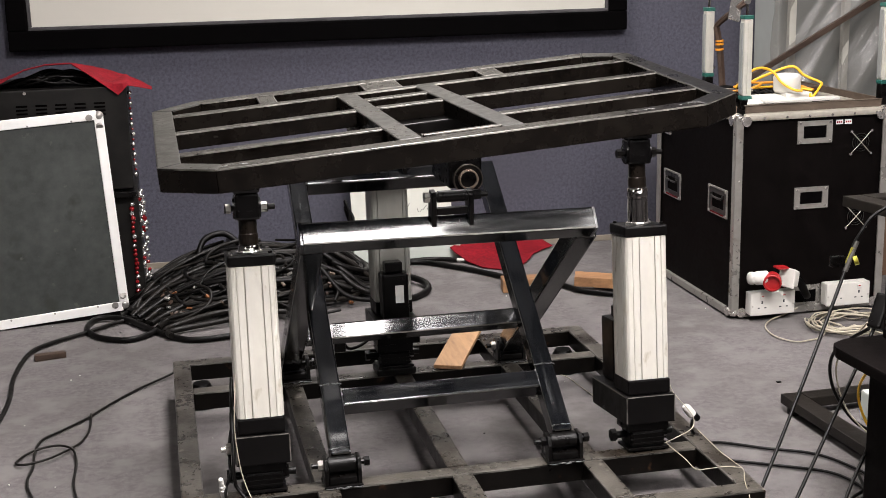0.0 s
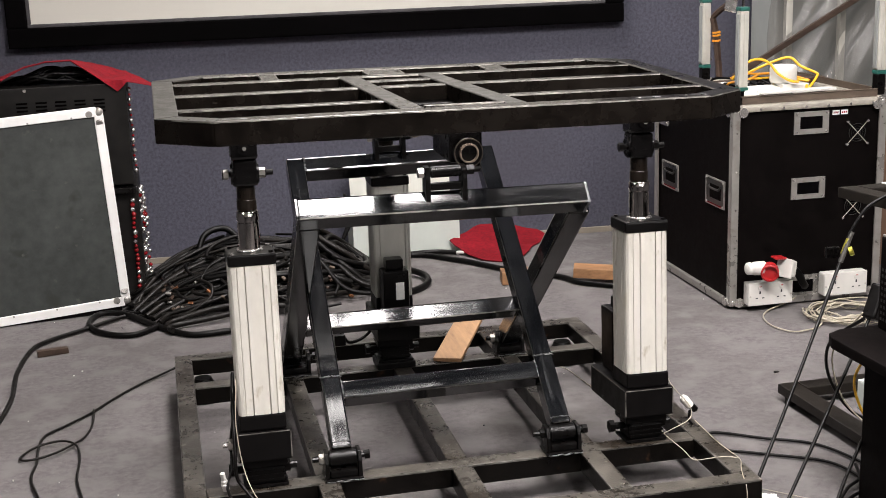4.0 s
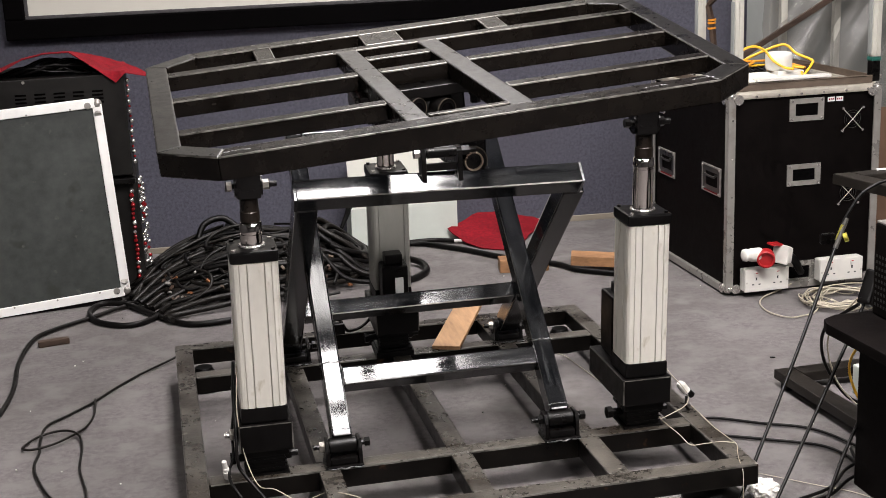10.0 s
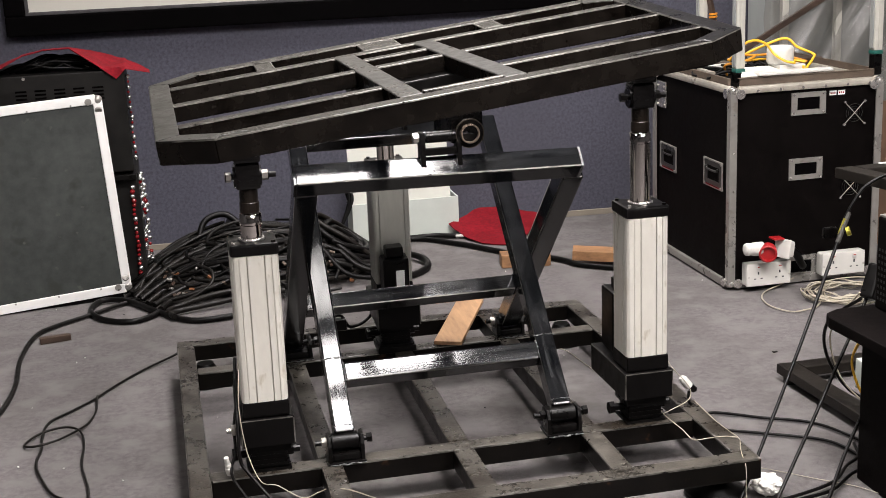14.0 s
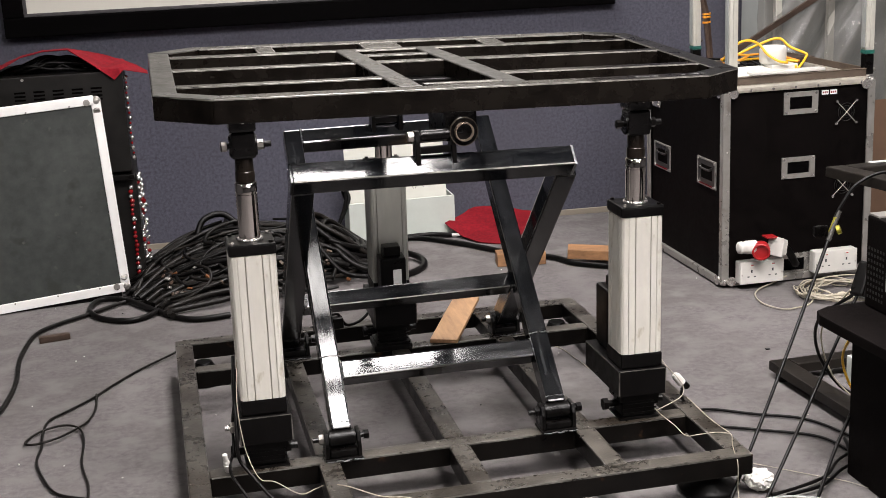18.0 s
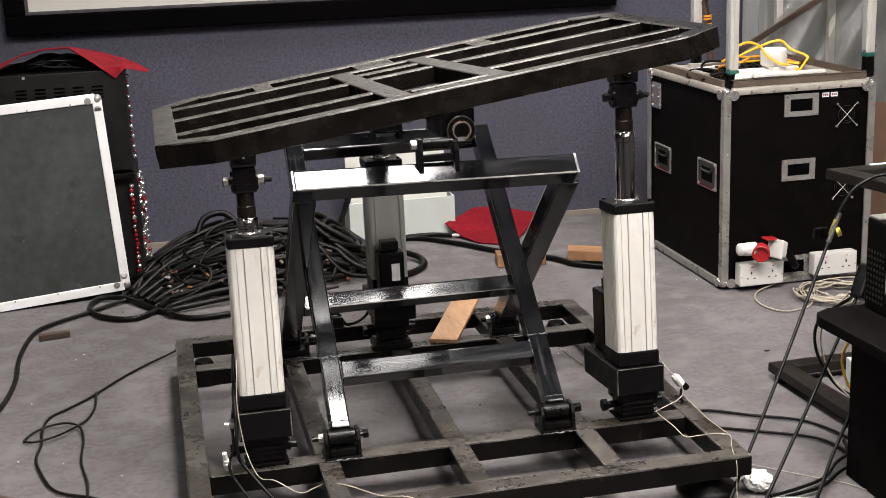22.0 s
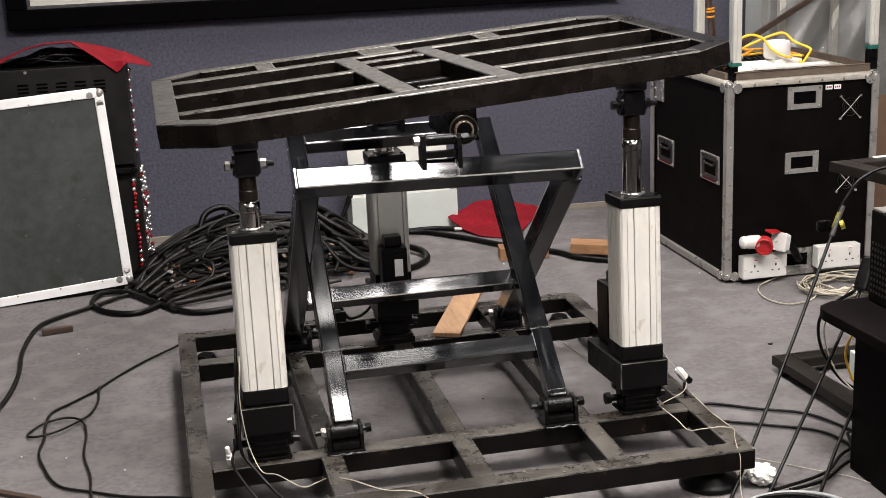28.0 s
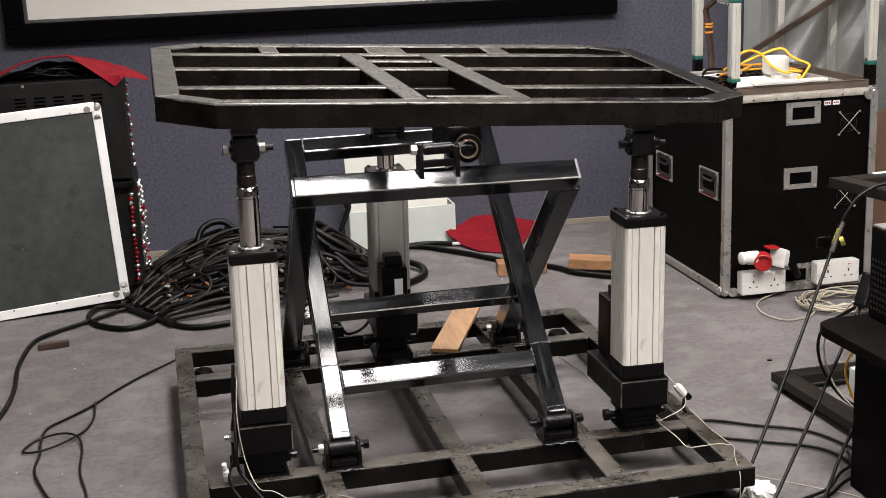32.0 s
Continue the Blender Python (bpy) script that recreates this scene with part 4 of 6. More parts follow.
def socket_box(x, y, z, label):
    e = root("socket_box", label, "power socket", pose(x, y, z), "power sockets")
    part("back_box", box(-0.074, -0.032, -0.036, 0.074, 0, 0.036, 0.005), M_PLW, e)
    f = part("face_plate", box(-0.074, -0.04, -0.0365, 0.074, -0.0325, 0.0365, 0.003), M_PLW, e)
    for s in (-1, 1):
        cx = s * 0.036
        part("earth_slot", box(cx - 0.0025, -0.0408, 0.001, cx + 0.0025, -0.0402, 0.01, 0), M_INK, f)
        for q in (-1, 1):
            part("pin_slot", box(cx + q * 0.011 - 0.0035, -0.0408, -0.014, cx + q * 0.011 + 0.0035, -0.0402, -0.0105, 0), M_INK, f)
        part("switch", box(cx - 0.007, -0.0435, 0.016, cx + 0.007, -0.0402, 0.028, 0.001), M_PLW, f)
        part("switch_mark", box(cx - 0.004, -0.0442, 0.024, cx + 0.004, -0.0437, 0.0265, 0), M_PLR, f)
        part("plate_screw", cyl((s * 0.068, -0.0412, -0.006), (s * 0.068, -0.0402, -0.006), 0.003, 8), M_ZINC, f)
    return e


def red_plug():
    e = root("mains_connector", "white and red industrial plug lying on the socket", "plug", pose(1.8, 1.335, 0.145))
    part("grip_body", moved(lathe([(0.012, 0), (0.019, 0.003), (0.02, 0.012), (0.018, 0.018), (0.021, 0.028), (0.022, 0.06)], 20), pose(-0.065, 0.0, 0.004, 0, 94, 6)), M_PLW, e, "white cable grip", True)
    part("red_collar", moved(lathe([(0.024, 0.0), (0.028, 0.004), (0.028, 0.032), (0.0255, 0.034), (0.0225, 0.034), (0.0215, 0.026)], 24), pose(0.012, 0.004, -0.006, 98, 0, -22)), M_PLR, e, "bright red round collar")
    part("flange", moved(box(-0.004, -0.03, -0.03, 0.004, 0.03, 0.03, 0.004), pose(0.062, 0.0, -0.004, 0, 12, 24)), M_PLW, e, "pale square flange")
    part("red_lid", moved(box(-0.022, -0.014, -0.003, 0.022, 0.014, 0.003, 0.002), pose(0.044, 0.006, 0.029, 8, 6, 18)), M_PLR, e)
    part("tail_body", moved(box(0.0, -0.022, -0.026, 0.03, 0.022, 0.026, 0.008), pose(0.066, 0.004, -0.006, 0, 10, 24)), M_PLW, e)
    part("tail", hose([(0.094, 0.012, -0.012), (0.115, 0.014, -0.03), (0.135, 0.02, -0.062), (0.15, 0.035, -0.078)], 0.0125, 6, 10), M_RUBBER, e, "black rubber cable tail", True)
    return e


def small_actuator(x, y, z, h, label, lift=0.0):
    """White extruded cylinder with green end caps."""
    e = root("small_actuator", label, "actuator", pose(x, y, z), "small actuators")
    r = 0.0145
    f = 0.03 + lift
    part("foot_block", box(-r, -r, 0, r, r, f, 0.003), M_IRON, e)
    part("green_cap", box(-r - 0.0015, -r - 0.0015, f + 0.0005, r + 0.0015, r + 0.0015, f + 0.012, 0.002), M_GREEN, e, "dark green end cap")
    part("body", box(-r, -r, f + 0.0125, r, r, h, 0.003), M_POLE, e, "white extruded cylinder body")
    part("side_rib", box(-r - 0.0045, -0.009, f + 0.02, -r - 0.0002, 0.009, h - 0.01, 0.001), M_BOXG, e, "grey ribbed side")
    part("side_rib", box(-0.003, -r - 0.003, f + 0.02, 0.003, -r - 0.0002, h - 0.01, 0.001), M_POLE, e)
    part("green_cap", box(-r - 0.0015, -r - 0.0015, h + 0.0005, r + 0.0015, r + 0.0015, h + 0.012, 0.002), M_GREEN, e, "dark green end cap")
    part("rod", cyl((0, 0, h + 0.012), (0, 0, h + 0.05), 0.004, 12), M_CHROME, e, "", True)
    part("rod_eye", cyl((0, -0.006, h + 0.054), (0, 0.006, h + 0.054), 0.009, 14), M_ZINC, e, "", True)
    part("hinge_pin", cyl((r + 0.0005, 0, 0.014), (r + 0.012, 0, 0.014), 0.006, 10), M_ZINC, e)
    part("air_fitting", cyl((r + 0.0005, -0.004, f + 0.03), (r + 0.009, -0.004, f + 0.03), 0.0045, 10), M_STEELPL, e)
    return e


def case_top():
    zt = 0.646
    small_actuator(1.777, 1.49, zt, 0.275, "white extruded cylinder with green caps standing on the case")
    small_actuator(1.857, 1.95, zt, 0.275, "white extruded cylinder with green caps on a dark foot", 0.024)
    small_actuator(2.216, 1.44, zt, 0.3, "white extruded cylinder with green caps on a tall black foot", 0.034)
    s = root("strut", "dark flat steel strut tied with yellow tape", "strut")
    part("bar", hose([(1.9, 1.92, zt), (1.889, 1.93, 0.8), (1.878, 1.94, 0.87)], 0.012, 4, 6), M_DARKWOOD, s)
    for z in (0.79, 0.808, 0.818):
        part("tape", cyl((1.889, 1.93, z), (1.8885, 1.93, z + 0.006), 0.0145, 12), M_ORANGE, s, "yellow tape band")
    k = root("bracket_plate", "bright bent metal bracket on a dark strut", "bracket")
    part("plate", moved(box(-0.06, -0.02, -0.003, 0.06, 0.02, 0.003, 0.001), pose(1.92, 1.88, 0.93, 20, -35, 60)), M_STEELPL, k)
    part("leg", hose([(1.96, 1.86, 0.96), (1.89, 1.92, 0.89), (1.879, 1.94, 0.868)], 0.01, 4, 6), M_DARKWOOD, k)
    a = root("power_adapter", "round white plastic adapter on a square white base", "adapter", pose(1.95, 1.51, zt))
    part("base", box(-0.045, -0.04, 0, 0.045, 0.04, 0.045, 0.004), M_PLW, a)
    part("dome", moved(lathe([(0.039, 0), (0.042, 0.006), (0.042, 0.045), (0.038, 0.053), (0.03, 0.0545), (0.028, 0.051)], 28), pose(-0.018, 0.01, 0.0455, 0, 0, 0)), M_PLW, a, "", True)
    t = root("cable_trunking", "length of flat white plastic trunking on the case rim", "trunking")
    part("strip", moved(box(-0.125, -0.02, 0, 0.125, 0.02, 0.009, 0.003), pose(1.93, 1.425, zt + 0.0255, 0, 0, 1.5)), M_PLW, t)
    t2 = root("paper_sheet", "white folded paper sheet under the adapter", "paper")
    part("sheet", moved(prism([(-0.1, -0.06), (0.09, -0.06), (0.08, 0.05), (-0.03, 0.055)], 0, 0.003), pose(1.845, 1.48, zt + 0.03, 6, 0, 4)), M_CARD, t2)
    y = root("extension_lead", "bright yellow extension lead in loose loops", "cable")
    part("loop", hose([(1.775, 1.55, zt + 0.06), (1.793, 1.5, 0.757), (1.834, 1.5, 0.77), (1.873, 1.5, 0.756), (1.893, 1.48, 0.725), (1.922, 1.46, 0.704), (1.95, 1.455, 0.698)], 0.0041), M_YEL, y, "", True)
    part("loop", hose([(1.85, 1.62, 0.71), (1.913, 1.58, 0.746), (1.971, 1.56, 0.763), (2.001, 1.54, 0.736), (2.034, 1.5, 0.717), (2.03, 1.49, 0.705), (1.98, 1.45, 0.675), (1.97, 1.44, 0.69)], 0.0041), M_YEL, y, "", True)
    part("loop", hose([(1.8, 1.62, 0.7), (1.83, 1.6, 0.715), (1.88, 1.6, 0.712), (1.95, 1.6, 0.71), (2.0, 1.57, 0.7), (2.03, 1.53, 0.69)], 0.0039), M_ORANGE, y, "", True)
    part("loop", hose([(1.8, 1.58, 0.695), (1.84, 1.57, 0.7), (1.9, 1.58, 0.7), (1.96, 1.57, 0.698), (2.02, 1.52, 0.69)], 0.0039), M_YEL, y, "", True)
    part("loop", hose([(1.79, 1.6, 0.655), (1.77, 1.57, 0.69), (1.81, 1.54, 0.7), (1.85, 1.55, 0.71), (1.88, 1.58, 0.715)], 0.0039), M_ORANGE, y, "", True)
    rng = random.Random(5)
    g = root("cable_tangle", "small tangle of black leads and cut wire in the case top", "cables")
    for q in range(7):
        cx, cy = 1.77 + 0.3 * rng.random(), 1.52 + 0.25 * rng.random()
        part("lead", hose([(cx + 0.05 * math.cos(a * 1.1) * (1 + 0.3 * rng.random()), cy + 0.045 * math.sin(a * 1.1), zt + 0.004 + 0.03 * rng.random()) for a in range(7)], 0.0045, 5, 6), M_RUBBER, g, "", True)
    b = root("metal_offcuts", "dull aluminium angle pieces lying on the case top", "metal offcuts")
    part("angle", box(1.74, 1.62, zt, 1.76, 1.9, zt + 0.02, 0.002), M_CAPRIM, b)
    part("angle", moved(box(0, 0, 0, 0.13, 0.022, 0.016, 0.002), pose(1.76, 1.74, zt + 0.004, 0, 0, 24)), M_EDGE, b)
    part("angle", box(1.8, 1.87, zt, 1.93, 1.895, zt + 0.02, 0.002), M_CAPRIM, b)
    d = root("dark_board", "dark brown board lying along the back of the case", "board")
    part("board", moved(box(-0.2, -0.05, 0, 0.2, 0.05, 0.018, 0.003), pose(2.04, 1.86, zt, 0, 0, 3)), M_DARKWOOD, d)


def wrapped_goods():
    """Something tall in clear plastic sheeting behind the case."""
    m = bpy.data.materials.new("clear_sheeting")
    m.use_nodes = True
    b = m.node_tree.nodes["Principled BSDF"]
    b.inputs["Base Color"].default_value = (0.12, 0.112, 0.1, 1)
    b.inputs["Roughness"].default_value = 0.27
    b.inputs["Alpha"].default_value = 0.45
    n = m.node_tree.nodes.new("ShaderNodeTexNoise")
    n.inputs["Scale"].default_value = 9
    n.inputs["Detail"].default_value = 3
    bp = m.node_tree.nodes.new("ShaderNodeBump")
    bp.inputs["Strength"].default_value = 0.22
    bp.inputs["Distance"].default_value = 0.02
    m.node_tree.links.new(n.outputs["Fac"], bp.inputs["Height"])
    m.node_tree.links.new(bp.outputs["Normal"], b.inputs["Normal"])
    e = root("wrapped_cabinet", "tall grey cabinet wrapped in creased clear plastic sheeting", "wrapped goods")
    part("cabinet_body", box(2.24, 2.2, 0.0, 2.9, 2.4, 1.5, 0.01), M_BOXG, e, "grey cabinet")
    for x in (2.25, 2.462):
        part("upright", box(x, 2.13, 0, x + 0.025, 2.155, 1.5, 0.003), M_POLE, e)
    s = bmesh.new()
    nx, nz = 60, 60
    grid = []
    for j in range(nz + 1):
        row = []
        for i in range(nx + 1):
            x, z = 2.195 + 0.76 * i / nx, 0.02 + 1.5 * j / nz
            y = 2.1 + 0.06 * noise.noise(Vector((x * 9 - z * 5, z * 1.6, 0))) + 0.02 * noise.noise(Vector((x * 26 - z * 18, z * 5, 2)))
            if i < 4:
                y += 0.012 * (4 - i)
            row.append(s.verts.new((x, y, z)))
        grid.append(row)
    for j in range(nz):
        for i in range(nx):
            s.faces.new((grid[j][i], grid[j][i + 1], grid[j + 1][i + 1], grid[j + 1][i]))
    part("plastic_sheet", s, m, e, "creased clear plastic sheet", True)
    r = root("tilted_bar", "dark flat bar leaning against the wrapped cabinet", "bar")
    part("bar", moved(box(-0.45, -0.006, -0.0105, 0.45, 0.006, 0.0105, 0.002), Matrix.Translation((2.42, 2.075, 0.862)) @ pose(0, 0, 0, 0, -28.5, 0)), M_DARKWOOD, r)
    c = root("cardboard_sheet", "brown cardboard leaning beside the case with white paper", "cardboard")
    part("board", moved(box(-0.2, -0.004, 0, 0.25, 0.004, 0.5, 0), pose(2.45, 1.75, 0, -6, 0, 0)), M_CARDB, c)
    part("paper", moved(box(-0.17, -0.008, 0.3, -0.06, -0.0045, 0.55, 0), pose(2.45, 1.75, 0, -6, 0, 0)), M_CARD, c)


def cream_coil():
    e = root("cream_cable", "coil of thin cream cable lying on the carpet", "cable")
    rng = random.Random(3)
    pts = []
    for k in range(210):
        a = k * 0.42
        rr = 0.08 + 0.028 * math.sin(k * 0.11) + 0.012 * rng.random()
        pts.append((2.02 + 1.25 * rr * math.cos(a) + 0.01 * rng.random(), 1.22 + rr * math.sin(a), 0.006 + 0.022 * rng.random()))
    part("coil", hose(pts, 0.0023, 3, 6), M_CREAM, e, "", True)
    part("loop", hose([(1.92, 1.37, 0.03), (1.88, 1.375, 0.012), (1.81, 1.34, 0.006), (1.766, 1.275, 0.006), (1.755, 1.19, 0.006), (1.785, 1.125, 0.006), (1.83, 1.125, 0.006), (1.878, 1.143, 0.006), (1.93, 1.2, 0.012)], 0.0024, 8, 6), M_CREAM, e, "", True)


# ---- the stack on the other side ----
def left_stack():
    lid = root("case_lid", "grey laminate case lid with aluminium edging, leaning upright", "case lid", Matrix.Translation((-0.13, 2.03, 0.022)) @ pose(0, 0, 0, 0, 0, 8.2) @ pose(0, 0, 0, -3, 0, 0) @ pose(0, 0, 0, 0, -2.6, 0))
    W, H, t = 0.72, 0.657, 0.03
    part("rubber_strip", box(-0.6, 0.0, -0.016, -0.03, 0.02, -0.001, 0.002), M_RUBBER, lid)
    part("panel", box(-W + 0.02, -0.008, 0.02, -0.02, 0.004, H - 0.02, 0), M_LIDLAM, lid, "scuffed dusty grey laminate")
    for q in ((-W, -0.014, 0.0, -0.02, 0.012, t), (-W, -0.014, H - t, -0.02, 0.012, H)):
        part("edge_rail", box(*q, 0.003), M_EDGE, lid, "bright aluminium edging")
    for q in ((-t, -0.013, 0.02, 0, 0.012, H - 0.02), (-W, -0.013, 0.02, -W + t, 0.012, H - 0.02)):
        part("edge_rail", box(*q, 0.003), M_EDGE, lid, "bright aluminium edging")
    for z in (0.018, H - 0.018):
        c = bmesh.new()
        bmesh.ops.create_uvsphere(c, u_segments=14, v_segments=10, radius=0.016)
        moved(c, Matrix.Translation((-0.014, -0.004, z)) @ Matrix.Diagonal((1, 0.8, 1, 1)))
        s = 1 if z < 0.1 else -1
        cyl((-0.045, -0.016, z + s * 0.003), (-0.045, -0.01, z + s * 0.003), 0.011, 12, bm=c)
        cyl((-0.016, -0.016, z + s * 0.035), (-0.016, -0.01, z + s * 0.03), 0.011, 12, bm=c)
        part("ball_corner", c, M_RIM, lid, "steel ball corner", True)
    for k in range(5):
        for z in (t - 0.004, H - t + 0.004):
            part("rivet", cyl((-0.1 - 0.135 * k, -0.016, z), (-0.1 - 0.135 * k, -0.012, z), 0.0032, 8), M_RIM, lid)
    # amplifier racks behind it
    a = root("amplifier_rack", "black metal amplifier cabinet with vent slots", "rack cabinet")
    part("cabinet_body", box(-0.62, 2.1, 0.41, -0.085, 2.5, 0.745, 0.004), M_RACK, a)
    for g in range(5):
        for k in range(4):
            part("vent_slot", box(-0.43 + 0.06 * g, 2.0985, 0.655 + 0.012 * k, -0.395 + 0.06 * g, 2.0995, 0.661 + 0.012 * k, 0), M_VELVET, a)
    part("screw", cyl((-0.4, 2.096, 0.735), (-0.4, 2.1, 0.735), 0.005, 8), M_ZINC, a)
    b = root("amplifier_rack", "black metal rack cabinet standing on the carpet", "rack cabinet")
    part("cabinet_body", box(-0.62, 2.12, 0.02, -0.075, 2.5, 0.4, 0.004), M_RACK, b)
    part("shelf_lip", box(-0.62, 2.08, 0.385, -0.08, 2.119, 0.402, 0.002), M_IRON, b)
    for x in (-0.58, -0.12):
        for y in (2.16, 2.46):
            part("foot", lathe([(0.018, 0), (0.02, 0.02)], 14), M_RUBBER, b, "", False, pose(x, y, 0))
    # columns of red and silver terminals down the racks' sides
    rng = random.Random(11)
    ball = None
    for rack, x0, z0, z1, y in ((a, -0.083, 0.45, 0.735, 2.125), (b, -0.077, 0.1, 0.4, 2.125), (b, -0.104, 0.06, 0.37, 2.105)):
        n = int((z1 - z0) / (0.0165 if rack is a else 0.0066 if y > 2.12 else 0.015))
        for k in range(n):
            z = z0 + (z1 - z0) * k / n
            red = (k % 2 == 1) if rack is a else rng.random() < (0.15 if y > 2.12 else 0.8)
            r = (0.0045 if red else 0.0082) if rack is a else 0.006 + 0.003 * rng.random()
            q = bmesh.new()
            bmesh.ops.create_icosphere(q, subdivisions=2, radius=r)
            dx = 0.018 * rng.random() if rack is b and y > 2.12 else 0.004 * rng.random()
            part("terminal", moved(q, Matrix.Translation((x0 + 0.004 + dx, y + 0.01 * rng.random(), z))), M_DKRED if red else M_BEAD, rack, "red terminal" if red else "silver terminal", True)
    # red cloth over the upper one with cables under it
    c = root("red_cloth", "bright red felt cloth thrown over the cables", "cloth")
    s = bmesh.new()
    # front hem with its hanging corner, and back hem, as x and z
    front = [(-0.502, 0.763), (-0.467, 0.773), (-0.394, 0.81), (-0.328, 0.825), (-0.248, 0.826), (-0.18, 0.775), (-0.111, 0.72), (-0.08, 0.749), (-0.004, 0.733)]
    back = [(-0.536, 0.752), (-0.498, 0.756), (-0.42, 0.788), (-0.35, 0.803), (-0.265, 0.804), (-0.18, 0.786), (-0.097, 0.76), (-0.043, 0.735), (-0.006, 0.712)]
    nu, nv = 5, 10
    grid = []
    for j in range(nv + 1):
        v, row = j / nv, []
        for i in range((len(front) - 1) * nu + 1):
            k, f = min(i // nu, len(front) - 2), i / nu - min(i // nu, len(front) - 2)
            p = Vector((front[k][0], 2.08, front[k][1])).lerp(Vector((front[k + 1][0], 2.08, front[k + 1][1])), f)
            q = Vector((back[k][0], 2.36, back[k][1])).lerp(Vector((back[k + 1][0], 2.36, back[k + 1][1])), f)
            w = p.lerp(q, v)
            w.z += (0.004 * noise.noise(w * 16) + 0.002 * noise.noise(w * 42)) * min(1.0, 5 * v)
            if j == 0:
                w.y += 0.008 + 0.004 * noise.noise(w * 14)
            elif w.x < -0.078:
                w.y = 2.0945 if j == 1 else w.y
                w.z = max(w.z, 0.753 + 0.006 * v + 0.002 * noise.noise(w * 30))
            row.append(s.verts.new(w))
        grid.append(row)
    for p, q in zip(grid, grid[1:]):
        for i in range(len(p) - 1):
            s.faces.new((p[i], p[i + 1], q[i + 1], q[i]))
    s.normal_update()
    under = {v: s.verts.new(v.co - Vector((0, 0.0006, 0.002))) for v in s.verts[:]}
    for f in s.faces[:]:
        s.faces.new([under[v] for v in reversed(f.verts)])
    for e in [e for e in s.edges if e.is_boundary and e.verts[0] in under and e.verts[1] in under]:
        a, b = e.verts
        s.faces.new((b, a, under[a], under[b]))
    part("cloth", s, M_REDCL, c, "", True)
    d = root("cable_bundle", "loose black cables lying on the amplifier", "cables")
    for q in range(16):
        y = 2.115 + 0.08 * rng.random()
        x = -0.48 + 0.1 * rng.random()
        part("lead", hose([(x, y + 0.04, 0.75), (x + 0.07, y, 0.752 + 0.03 * rng.random()), (x + 0.13, y + 0.01, 0.755 + 0.045 * rng.random()), (x + 0.19, y + 0.02, 0.752 + 0.035 * rng.random()), (x + 0.24, y + 0.03, 0.75)], 0.0045, 5, 6), M_RUBBER, d, "", True)


